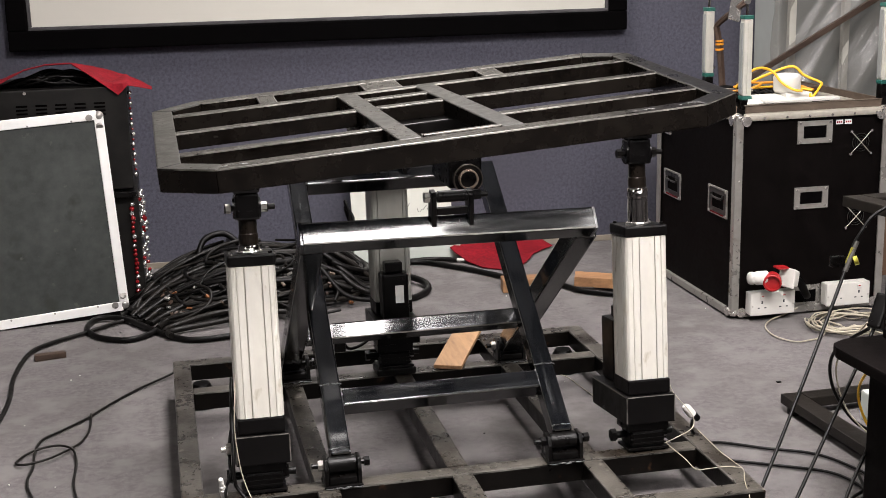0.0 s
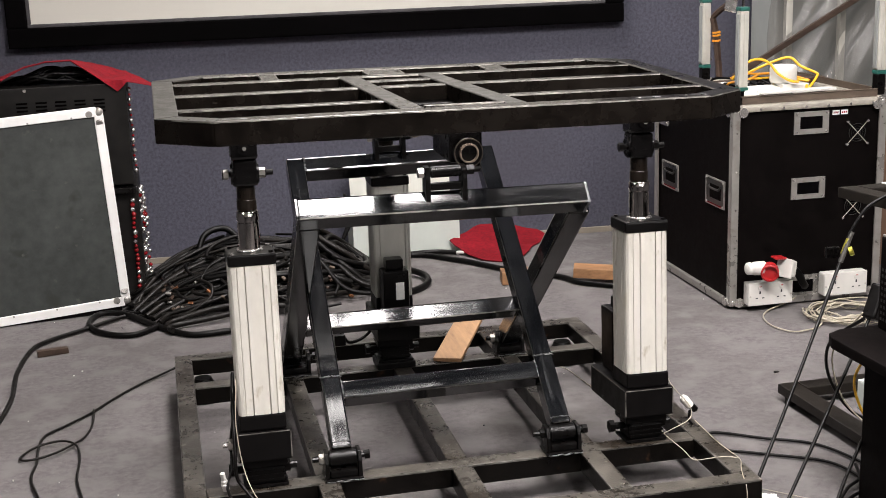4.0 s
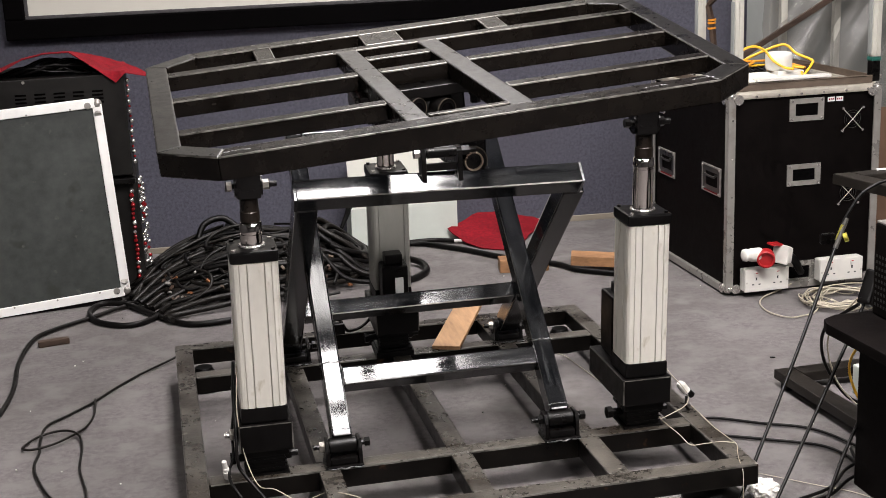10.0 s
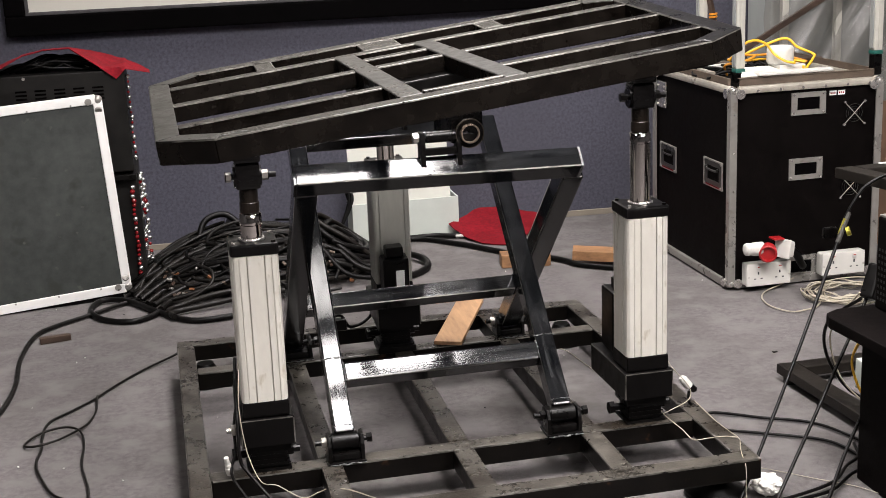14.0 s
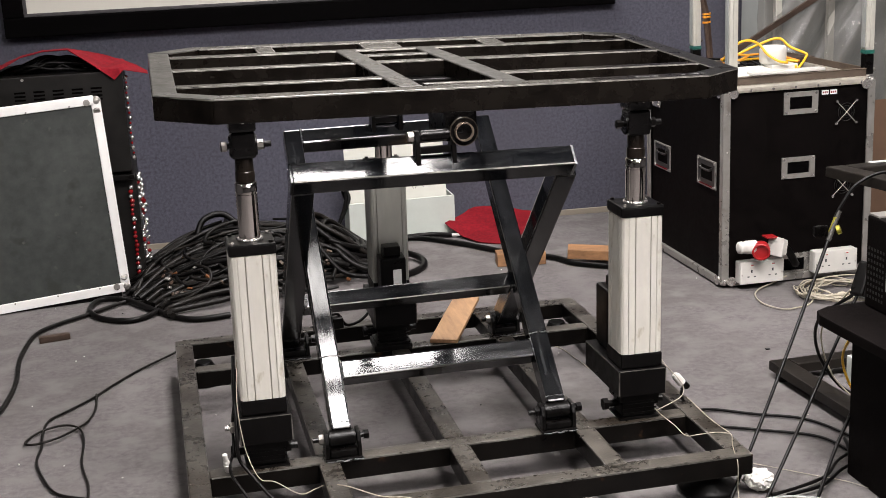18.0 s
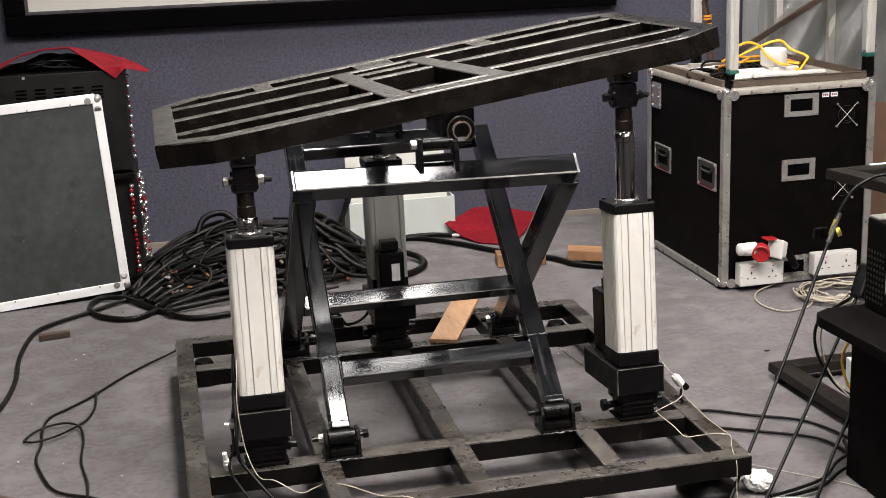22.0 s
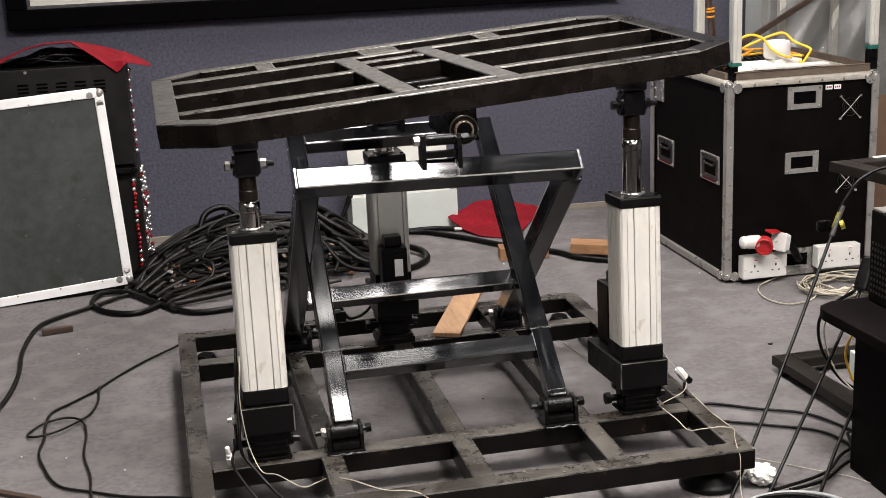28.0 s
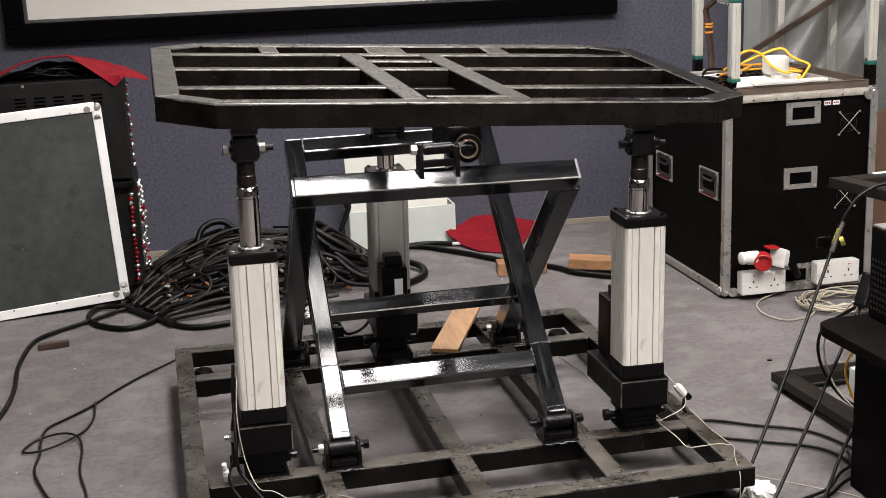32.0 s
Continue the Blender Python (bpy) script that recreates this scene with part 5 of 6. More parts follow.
# ---- the floor ----
def cable_pile():
    e = root("cable_pile", "big heap of thick black rubber cables by the wall", "cable heap")
    rng = random.Random(8)

    def dome(x, y):
        return 0.165 * max(0.0, 1 - ((x - 0.27) / 0.42) ** 2 - ((y - 2.15) / 0.4) ** 2) + 0.05 * max(0.0, 1 - ((x - 0.6) / 0.2) ** 2 - ((y - 2.12) / 0.25) ** 2)

    def lay(cx, cy, rx, ry, tw, start, sweep, depth, r, material, name):
        """A bowed length of cable lying on the heap."""
        pts, n = [], max(5, int(sweep / 0.5))
        for k in range(n + 1):
            a = start + sweep * k / n
            u = 1 + 0.12 * (rng.random() - 0.5)
            x, y = rx * u * math.cos(a), ry * u * math.sin(a)
            px, py = cx + x * math.cos(tw) - y * math.sin(tw), cy + x * math.sin(tw) + y * math.cos(tw)
            py = min(py, 2.46)
            pts.append((px, py, r + 0.002 + dome(px, py) * depth + 0.014 * rng.random()))
        part(name, hose(pts, r, 5, 8), material, e, "", True)
    for q in range(62):
        d = 0.35 + 0.62 * q / 62
        lay(0.27 + 0.3 * (rng.random() - 0.5), 2.1 + 0.26 * (rng.random() - 0.5), 0.32 - 0.14 * d * rng.random(), 0.15 - 0.09 * d * rng.random(), 0.36 * (rng.random() - 0.35),
            6.3 * rng.random(), 3.2 + 3 * rng.random(), d, 0.006 + 0.003 * rng.random(), M_DUSTY if q % 3 else M_RUBBER, "loop")
    for q in range(34):
        lay(0.2 + 0.5 * (rng.random() - 0.5), 2.05 + 0.34 * (rng.random() - 0.5), 0.1 + 0.1 * rng.random(), 0.05 + 0.07 * rng.random(), 0.8 * (rng.random() - 0.5),
            6.3 * rng.random(), 2.5 + 4 * rng.random(), 0.7 + 0.35 * rng.random(), 0.0036 + 0.003 * rng.random(), M_RUBBER if q % 2 else M_DUSTY, "thin_loop")
    for q in range(18):
        lay(0.6 + 0.1 * (rng.random() - 0.5), 2.1 + 0.16 * (rng.random() - 0.5), 0.09 + 0.08 * rng.random(), 0.07 + 0.06 * rng.random(), 0.6 * (rng.random() - 0.5),
            6.3 * rng.random(), 4 + 3 * rng.random(), 0.5 + 0.7 * q / 18, 0.007 + 0.003 * rng.random(), M_DUSTY if q % 2 else M_RUBBER, "loop")
    # long lengths swept down across the front of the heap
    for q in range(7):
        y, z = 2.06 - 0.045 * q, 0.9 - 0.1 * q
        xs = [-0.12 + 0.02 * q, 0.0, 0.14, 0.3, 0.44, 0.58 - 0.02 * q]
        ys = [y - 0.1, y - 0.02 - 0.03 * rng.random(), y, y + 0.02 * rng.random(), y + 0.03, y + 0.06]
        part("loop", hose([(px, py, 0.012 + dome(px, py) * max(0.25, z) + 0.012 * rng.random()) for px, py in zip(xs, ys)], 0.0095, 6, 8), M_DUSTY, e, "", True)
    part("loop", hose([(0.1, 2.14, 0.13), (0.13, 2.2, 0.195), (0.2, 2.22, 0.21), (0.26, 2.18, 0.17), (0.33, 2.12, 0.14)], 0.011, 8, 8), M_RUBBER, e, "", True)
    part("loop", hose([(0.62, 1.98, 0.02), (0.76, 1.9, 0.012), (0.86, 1.98, 0.012), (0.87, 2.08, 0.02), (0.8, 2.16, 0.03), (0.7, 2.14, 0.05)], 0.012, 8, 8), M_RUBBER, e, "", True)
    # copper and brass plugs caught in the heap
    for q in range(44):
        x, y = -0.06 + 0.66 * rng.random(), 1.84 + 0.2 * rng.random()
        part("plug_end", moved(box(-0.009, -0.005, 0, 0.009, 0.005, 0.008, 0.002), pose(x, y, 0.012 + dome(x, y) * 0.8 + 0.012 * rng.random(), 40 * rng.random(), 40 * rng.random(), 360 * rng.random())), (M_DARKWOOD, M_RIM, M_TONGUE, M_DARKWOOD, M_COPPER)[q % 5], e, "small plug end")
    return e


def floor_things():
    cable("thick_cable", "thick black rubber cable lying across the carpet", [(0.66, 2.2, 0.03), (0.88, 2.4, 0.012), (1.04, 2.27, 0.011), (1.18, 2.07, 0.011), (1.317, 1.93, 0.011), (1.36, 1.84, 0.011), (1.43, 1.775, 0.011), (1.5, 1.72, 0.011)], 0.0098, M_RUBBER)
    cable("thin_cable", "black cable with a bare white end near the box", [(0.7, 2.3, 0.02), (0.86, 2.41, 0.012), (0.98, 2.42, 0.012), (1.06, 2.38, 0.012)], 0.009, M_RUBBER, extra=[("bare_end", cyl((1.06, 2.38, 0.012), (1.085, 2.365, 0.014), 0.006, 10), M_PLW, "bare white end")])
    cable("floor_cable", "black cable curving over the carpet from the heap", [(0.175, 1.655, 0.012), (0.05, 1.66, 0.01), (-0.06, 1.8, 0.012), (-0.14, 1.93, 0.014), (-0.226, 1.97, 0.014), (-0.26, 1.88, 0.01), (-0.22, 1.77, 0.01), (-0.133, 1.713, 0.01), (-0.06, 1.76, 0.012), (0.0, 1.86, 0.02), (0.08, 1.98, 0.04)], 0.0095, M_RUBBER)
    cable("floor_cable", "black cable curving over the carpet from the heap", [(0.1, 2.0, 0.02), (-0.06, 1.96, 0.012), (-0.16, 1.92, 0.011), (-0.257, 1.836, 0.01), (-0.36, 1.75, 0.01), (-0.415, 1.664, 0.01), (-0.44, 1.45, 0.01), (-0.434, 1.238, 0.01), (-0.451, 1.05, 0.01), (-0.5, 0.85, 0.01)], 0.0066, M_DUSTY)
    cable("twin_lead", "thin black lead that forks into a small loop", [(0.03, 1.345, 0.03), (-0.009, 1.337, 0.012), (-0.1, 1.25, 0.006), (-0.17, 1.15, 0.006), (-0.224, 1.06, 0.006), (-0.28, 0.99, 0.006), (-0.328, 0.93, 0.006), (-0.337, 0.84, 0.006), (-0.334, 0.761, 0.006), (-0.34, 0.68, 0.006), (-0.327, 0.6, 0.006), (-0.287, 0.48, 0.006), (-0.217, 0.425, 0.006), (-0.136, 0.373, 0.006), (-0.048, 0.342, 0.006), (0.05, 0.3, 0.006)], 0.0034, M_DUSTY)
    cable("twin_lead", "thin black lead that forks into a small loop", [(-0.215, 1.07, 0.012), (-0.215, 0.98, 0.006), (-0.23, 0.9, 0.006), (-0.255, 0.845, 0.01), (-0.3, 0.79, 0.012), (-0.35, 0.772, 0.01), (-0.376, 0.8, 0.006), (-0.345, 0.855, 0.008), (-0.29, 0.87, 0.012), (-0.25, 0.84, 0.011), (-0.236, 0.76, 0.006), (-0.236, 0.628, 0.006), (-0.217, 0.5, 0.006), (-0.212, 0.398, 0.006), (-0.19, 0.3, 0.006)], 0.0031, M_DUSTY)
    st = root("wood_offcut", "dark flat strip lying on the carpet", "wood")
    part("stick", moved(box(-0.06, -0.008, 0, 0.06, 0.008, 0.008, 0.001), pose(-0.37, 0.455, 0.001, 0, 0, -36)), M_DARKWOOD, st)
    w = root("wood_offcut", "small dark wooden stick lying on the carpet", "wood")
    part("stick", moved(box(-0.045, -0.011, 0, 0.045, 0.011, 0.018, 0.002), pose(-0.354, 1.618, 0.001, 0, 0, 11)), M_DARKWOOD, w)
    b = root("wood_block", "short pine block lying on the carpet", "wood")
    part("block", moved(box(-0.085, -0.035, 0, 0.085, 0.035, 0.045, 0.003), pose(1.2, 1.935, 0.001, 0, 0, -8)), M_WOODD, b)
    b2 = root("wood_block", "short pine block lying across the thick cable", "wood")
    part("block", moved(box(-0.1, -0.032, 0, 0.1, 0.032, 0.035, 0.003), pose(1.45, 1.85, 0.018, 4, 3, -20)), M_WOODD, b2)
    p = root("wood_plank", "bare pine plank lying on the floor frame", "plank")
    part("plank", moved(box(-0.037, 0.012, 0, 0.037, 0.36, 0.011, 0.002), pose(0.685, 0.885, 0.102, 2.0, 0, -24)), M_WOOD, p)
    c = root("red_cloth", "crumpled red felt cloth lying by the wall", "cloth")
    s = bmesh.new()
    rim = [(1.045, 2.43, 0.045), (1.2, 2.575, 0.067), (1.3, 2.58, 0.062), (1.42, 2.55, 0.03), (1.47, 2.5, 0.008), (1.375, 2.42, 0.006),
           (1.3, 2.28, 0.006), (1.213, 2.203, 0.006), (1.13, 2.26, 0.006), (1.083, 2.36, 0.014)]
    mid = Vector((1.26, 2.4, 0.022))
    rows = []
    for j in range(9):
        row = []
        for k in range(len(rim) * 5):
            a = k / 5
            q = Vector(rim[int(a)]).lerp(Vector(rim[(int(a) + 1) % len(rim)]), a % 1)
            v = mid.lerp(q, j / 8)
            v.z += 0.01 * abs(noise.noise(Vector((v.x * 12, v.y * 12, 1))))
            row.append(s.verts.new(v))
        rows.append(row)
    for j in range(8):
        for k in range(len(rim) * 5):
            m = (k + 1) % (len(rim) * 5)
            s.faces.new((rows[j][k], rows[j][m], rows[j + 1][m], rows[j + 1][k]))
    bmesh.ops.remove_doubles(s, verts=s.verts, dist=0.0005)
    bmesh.ops.solidify(s, geom=s.faces[:], thickness=0.003)
    part("cloth", s, M_REDCL, c, "", True)
    # pale box with a card propped in it
    x = root("storage_box", "pale grey open box by the wall with black leads in it", "box")
    for nm, q in (("front_side", (0.682, 2.45, 0, 1.09, 2.456, 0.15)), ("back_side", (0.682, 2.58, 0, 1.09, 2.586, 0.15)), ("end_side", (0.682, 2.4565, 0, 0.688, 2.5795, 0.15)), ("end_side", (1.084, 2.4565, 0, 1.09, 2.5795, 0.15)), ("bottom", (0.689, 2.457, 0.001, 1.083, 2.579, 0.006))):
        part(nm, box(*q, 0.001), M_BOXW, x)
    rng = random.Random(4)
    for q in range(3):
        sx = 0.69
        part("lead", hose([(sx + 0.03 * rng.random(), 2.48 + 0.05 * rng.random(), 0.1), (sx - 0.03, 2.48, 0.19 + 0.06 * rng.random()), (sx - 0.02 * rng.random(), 2.46, 0.17), (sx - 0.06, 2.44, 0.06)], 0.006, 6, 6), M_RUBBER, x, "black lead hanging over the rim", True)
    k = root("white_card", "white card sheet with scribbled lines, propped in the box", "card")
    part("sheet", moved(prism([(-0.188, 0.0), (0.19, 0.0), (0.183, 0.262), (-0.198, 0.268)], -0.002, 0.002), pose(0.875, 2.466, 0.1, 88, 0, 0)), M_CARD, k)
    for q in range(9):
        x0 = 0.845 + 0.013 * q + (0.022 if q > 4 else 0)
        z0 = 0.205 + 0.006 * math.sin(q * 2.1) - (0.014 if q > 4 else 0) + 0.004 * (q % 3)
        dx, dz = 0.006 * math.cos(q * 1.9), 0.013 + 0.004 * math.sin(q * 3)
        part("pen_stroke", hose([(x0 - dx, 2.4675, z0 - dz * 0.5), (x0, 2.467, z0), (x0 + dx + 0.004, 2.4675, z0 + dz * 0.6)], 0.0011, 3, 4), M_INK, k)
    for q in range(4):
        x0, z0 = 0.69 + 0.006 * q, 0.27 + 0.012 * (q % 2)
        part("pen_stroke", hose([(x0, 2.4725, z0), (x0 + 0.012, 2.4725, z0 + 0.02), (x0 + 0.02, 2.4725, z0 - 0.012)], 0.0008, 3, 4), M_CARDB, k, "faint brown scribble")


# ---- the stand at the other edge ----
def right_stack():
    d = root("equipment_stand", "black equipment stand with a wide flat board on top", "stand")
    part("cabinet", box(1.38, -0.7, 0.0, 1.95, 0.05, 0.333, 0.004), M_LAM, d)
    part("top_board", prism([(1.325, 0.1), (1.315, 0.07), (1.345, -0.7), (1.98, -0.7), (1.98, 0.12), (1.36, 0.12)], 0.334, 0.358, 0.004), M_LAM, d)
    part("handle_boss", cyl((1.415, 0.052, 0.3), (1.415, 0.07, 0.3), 0.022, 16), M_DARKWOOD, d)
    m = root("control_unit", "black control unit with a perforated side and grey panel", "equipment", pose(0, 0, 0.359))
    part("housing", box(1.435, -0.5, 0, 1.95, 0.1, 0.195, 0.004), M_LAM, m)
    part("top_trim", box(1.437, 0.06, 0.1955, 1.6, 0.098, 0.2, 0.001), M_RIM, m)
    part("grey_panel", box(1.4335, -0.2, 0.05, 1.4345, 0.02, 0.15, 0), M_BOXG, m, "plain grey panel")
    for j in range(9):
        for i in range(6):
            part("vent_hole", box(1.4343, 0.03 + 0.011 * i, 0.02 + 0.013 * j, 1.4348, 0.036 + 0.011 * i, 0.026 + 0.013 * j, 0), M_VENT, m)
    for z, lab, yb in ((0.0, "flat black steel frame lying on the carpet", 0.05),):
        f = root("floor_stand", lab, "frame", pose(1.49, 0.635, z, 0, 0, 0))
        part("left_rail", prism([(0, 0), (0.05, 0.0), (0.085, -0.62), (0.03, -0.62)], 0.02, 0.045, 0.003), M_STAND, f)
        for px, py in ((0.025, -0.03), (0.055, -0.58), (0.46, -0.02)):
            part("foot_pad", cyl((px, py, 0.0), (px, py, 0.0195), 0.018, 14), M_RUBBER, f)
        part("back_rail", prism([(0.052, 0.0), (0.5, 0.01), (0.5, -0.05), (0.056, -0.05)], 0.02, 0.045, 0.003), M_STAND, f)
    u = root("upper_frame", "flat black steel frame on a black post", "frame")
    part("front_rail", prism([(1.53, 0.45), (1.575, 0.45), (1.68, 0.02), (1.62, 0.02)], 0.56, 0.585, 0.003), M_STAND, u)
    part("back_rail", prism([(1.577, 0.45), (2.0, 0.48), (2.0, 0.42), (1.588, 0.405)], 0.56, 0.585, 0.003), M_STAND, u)
    part("white_strip", box(1.64, 0.44, 0.5855, 1.95, 0.448, 0.588, 0), M_LABEL, u)
    part("post", box(1.93, 0.3, 0, 1.98, 0.35, 0.56, 0.004), M_IRON, u)
    part("tie", box(1.93, 0.351, 0.565, 1.96, 0.418, 0.58, 0.002), M_IRON, u)
    p = root("small_box", "pale grey plastic box on the flat frame", "box", pose(1.66, 0.3, 0.046))
    part("body", box(-0.075, -0.1, 0, 0.075, 0.12, 0.075, 0.005), M_BOXW, p)
    part("knob", cyl((-0.02, -0.02, 0.0755), (-0.02, -0.02, 0.09), 0.02, 16), M_DARKWOOD, p)
    rad = 0.0039
    cable("hanging_cable", "black cable hanging from the stand with a clear taped joint",
          [(1.75, 0.2, 0.6), (1.6, 0.28, 0.6), (1.53, 0.3, 0.575), (1.49, 0.3, 0.53), (1.466, 0.298, 0.485), (1.45, 0.287, 0.45), (1.28, 0.15, 0.235), (1.09, 0.0, 0.01), (1.02, -0.1, 0.008), (0.98, -0.25, 0.008)], rad, M_RUBBER,
          extra=[("clear_sleeve", cyl((1.484, 0.3, 0.515), (1.452, 0.288, 0.452), 0.0056, 14), M_SLEEVE, "dull clear sleeve"),
                 ("yellow_tape", cyl((1.476, 0.298, 0.5), (1.46, 0.293, 0.467), 0.0062, 14), M_BRASS, "yellow tape"),
                 ("screw_ring", cyl((1.472, 0.287, 0.474), (1.479, 0.283, 0.477), 0.0105, 14), M_BRASS, "small metal ring"),
                 ("clip", box(1.42, 0.288, 0.462, 1.452, 0.302, 0.486, 0.003), M_IRON, "black clip")])
    cable("hanging_cable", "black cable hanging from the stand to the carpet",
          [(1.6, 0.2, 0.56), (1.555, 0.22, 0.48), (1.52, 0.22, 0.41), (1.47, 0.2, 0.33), (1.3, 0.08, 0.15), (1.165, -0.015, 0.01), (1.1, -0.1, 0.008), (1.05, -0.25, 0.008)], rad, M_RUBBER,
          extra=[("plug_body", moved(box(-0.016, -0.016, -0.04, 0.016, 0.016, 0.04, 0.006), pose(1.5, 0.215, 0.375, 0, 30, 30)), M_IRON, "black moulded plug")])
    cable("hanging_cable", "black cable hanging from the stand to the carpet",
          [(1.42, 0.06, 0.2), (1.39, 0.055, 0.14), (1.32, 0.0, 0.08), (1.24, -0.08, 0.02), (1.18, -0.15, 0.008), (1.14, -0.3, 0.008)], rad, M_RUBBER)
    cable("yellow_lead", "thin yellow lead hanging under the board", [(1.44, 0.1, 0.33), (1.45, 0.2, 0.22), (1.47, 0.22, 0.15), (1.5, 0.2, 0.09), (1.55, 0.16, 0.05)], 0.003, M_YEL)
    cable("black_lead", "thin black lead hanging in a bow", [(1.44, 0.16, 0.36), (1.43, 0.28, 0.27), (1.46, 0.33, 0.17), (1.52, 0.33, 0.08), (1.58, 0.3, 0.05)], 0.004, M_RUBBER)
    cable("cream_lead", "thin cream lead hanging in a bow", [(1.46, 0.2, 0.36), (1.45, 0.3, 0.24), (1.49, 0.32, 0.12), (1.54, 0.28, 0.055)], 0.002, M_CREAM)
    # cables from the actuator out to the stand
    cable("power_lead", "black lead running over the carpet to the stand", [(1.12, 0.33, 0.125), (1.15, 0.4, 0.06), (1.19, 0.45, 0.012), (1.248, 0.465, 0.007), (1.333, 0.404, 0.007), (1.431, 0.338, 0.007), (1.476, 0.234, 0.007), (1.49, 0.12, 0.007), (1.46, 0.07, 0.007)], 0.0036, M_RUBBER)
    cable("power_lead", "black lead running over the carpet to the stand", [(1.11, 0.31, 0.112), (1.15, 0.34, 0.06), (1.18, 0.37, 0.012), (1.225, 0.358, 0.007), (1.313, 0.305, 0.007), (1.407, 0.239, 0.007), (1.435, 0.163, 0.007), (1.43, 0.08, 0.007)], 0.0036, M_RUBBER)
    g = root("cable_coil", "loose loops of black and grey cable on the carpet", "cables")
    rng = random.Random(21)
    for q in range(6):
        cx, cy, r0 = 1.13 + 0.03 * rng.random(), -0.16 + 0.03 * rng.random(), 0.075 + 0.03 * rng.random()
        part("loop", hose([(cx + 1.2 * r0 * math.cos(a * 0.6 + q), cy + 0.95 * r0 * math.sin(a * 0.6 + q), 0.007 + 0.005 * q) for a in range(12)], 0.0042, 5, 8), M_BOXG if q in (1, 4) else M_RUBBER, g, "", True)
    part("tail", hose([(1.17, -0.02, 0.012), (1.25, 0.0, 0.012), (1.32, 0.03, 0.012), (1.38, 0.09, 0.012), (1.43, 0.13, 0.01), (1.46, 0.2, 0.008)], 0.0038, 6, 8), M_RUBBER, g, "", True)
    part("tail", hose([(1.2, -0.03, 0.012), (1.29, -0.01, 0.012), (1.37, 0.05, 0.012), (1.44, 0.08, 0.012)], 0.0038, 6, 8), M_RUBBER, g, "", True)
    part("tail", hose([(1.12, 0.22, 0.004), (1.2, 0.16, 0.004), (1.3, 0.06, 0.004), (1.36, 0.0, 0.004), (1.4, -0.08, 0.004)], 0.0009, 6, 6), M_CREAM, g, "thin cream wire", True)
    w = root("white_cover", "crumpled white plastic cover on the carpet by the frame", "plastic")
    s = bmesh.new()
    bmesh.ops.create_icosphere(s, subdivisions=4, radius=0.05)
    for v in s.verts:
        n = noise.noise(v.co * 45) + 0.6 * noise.noise(v.co * 110)
        v.co = Vector((v.co.x * 0.62, v.co.y * 0.6, v.co.z * 0.42)) * (1 + 0.22 * n)
    part("cover", moved(s, pose(1.168, 0.035, 0.024)), M_PLW, w, "", False)
    # crumbs and scraps on the carpet
    rng = random.Random(31)
    d = root("floor_crumbs", "pale crumbs and dark scraps scattered on the carpet", "debris", None, "", "stuff")
    pale, dark = None, box(1.578, 0.824, 0.001, 1.59, 0.832, 0.003, 0)
    for q in range(48):
        x, y, r = -0.6 + 2.3 * rng.random(), -0.2 + 2.2 * rng.random(), 0.001 + 0.0014 * rng.random()
        c = moved(box(-r, -r * 0.7, 0.001, r, r * 0.7, 0.001 + r, 0), pose(x, y, 0, 0, 0, 180 * rng.random()))
        if q % 3:
            pale = join(pale, c)
        else:
            dark = join(dark, c)
    part("pale_crumbs", pale, M_CARD, d, "pale crumbs")
    part("dark_scraps", dark, M_RUBBER, d, "dark scraps")


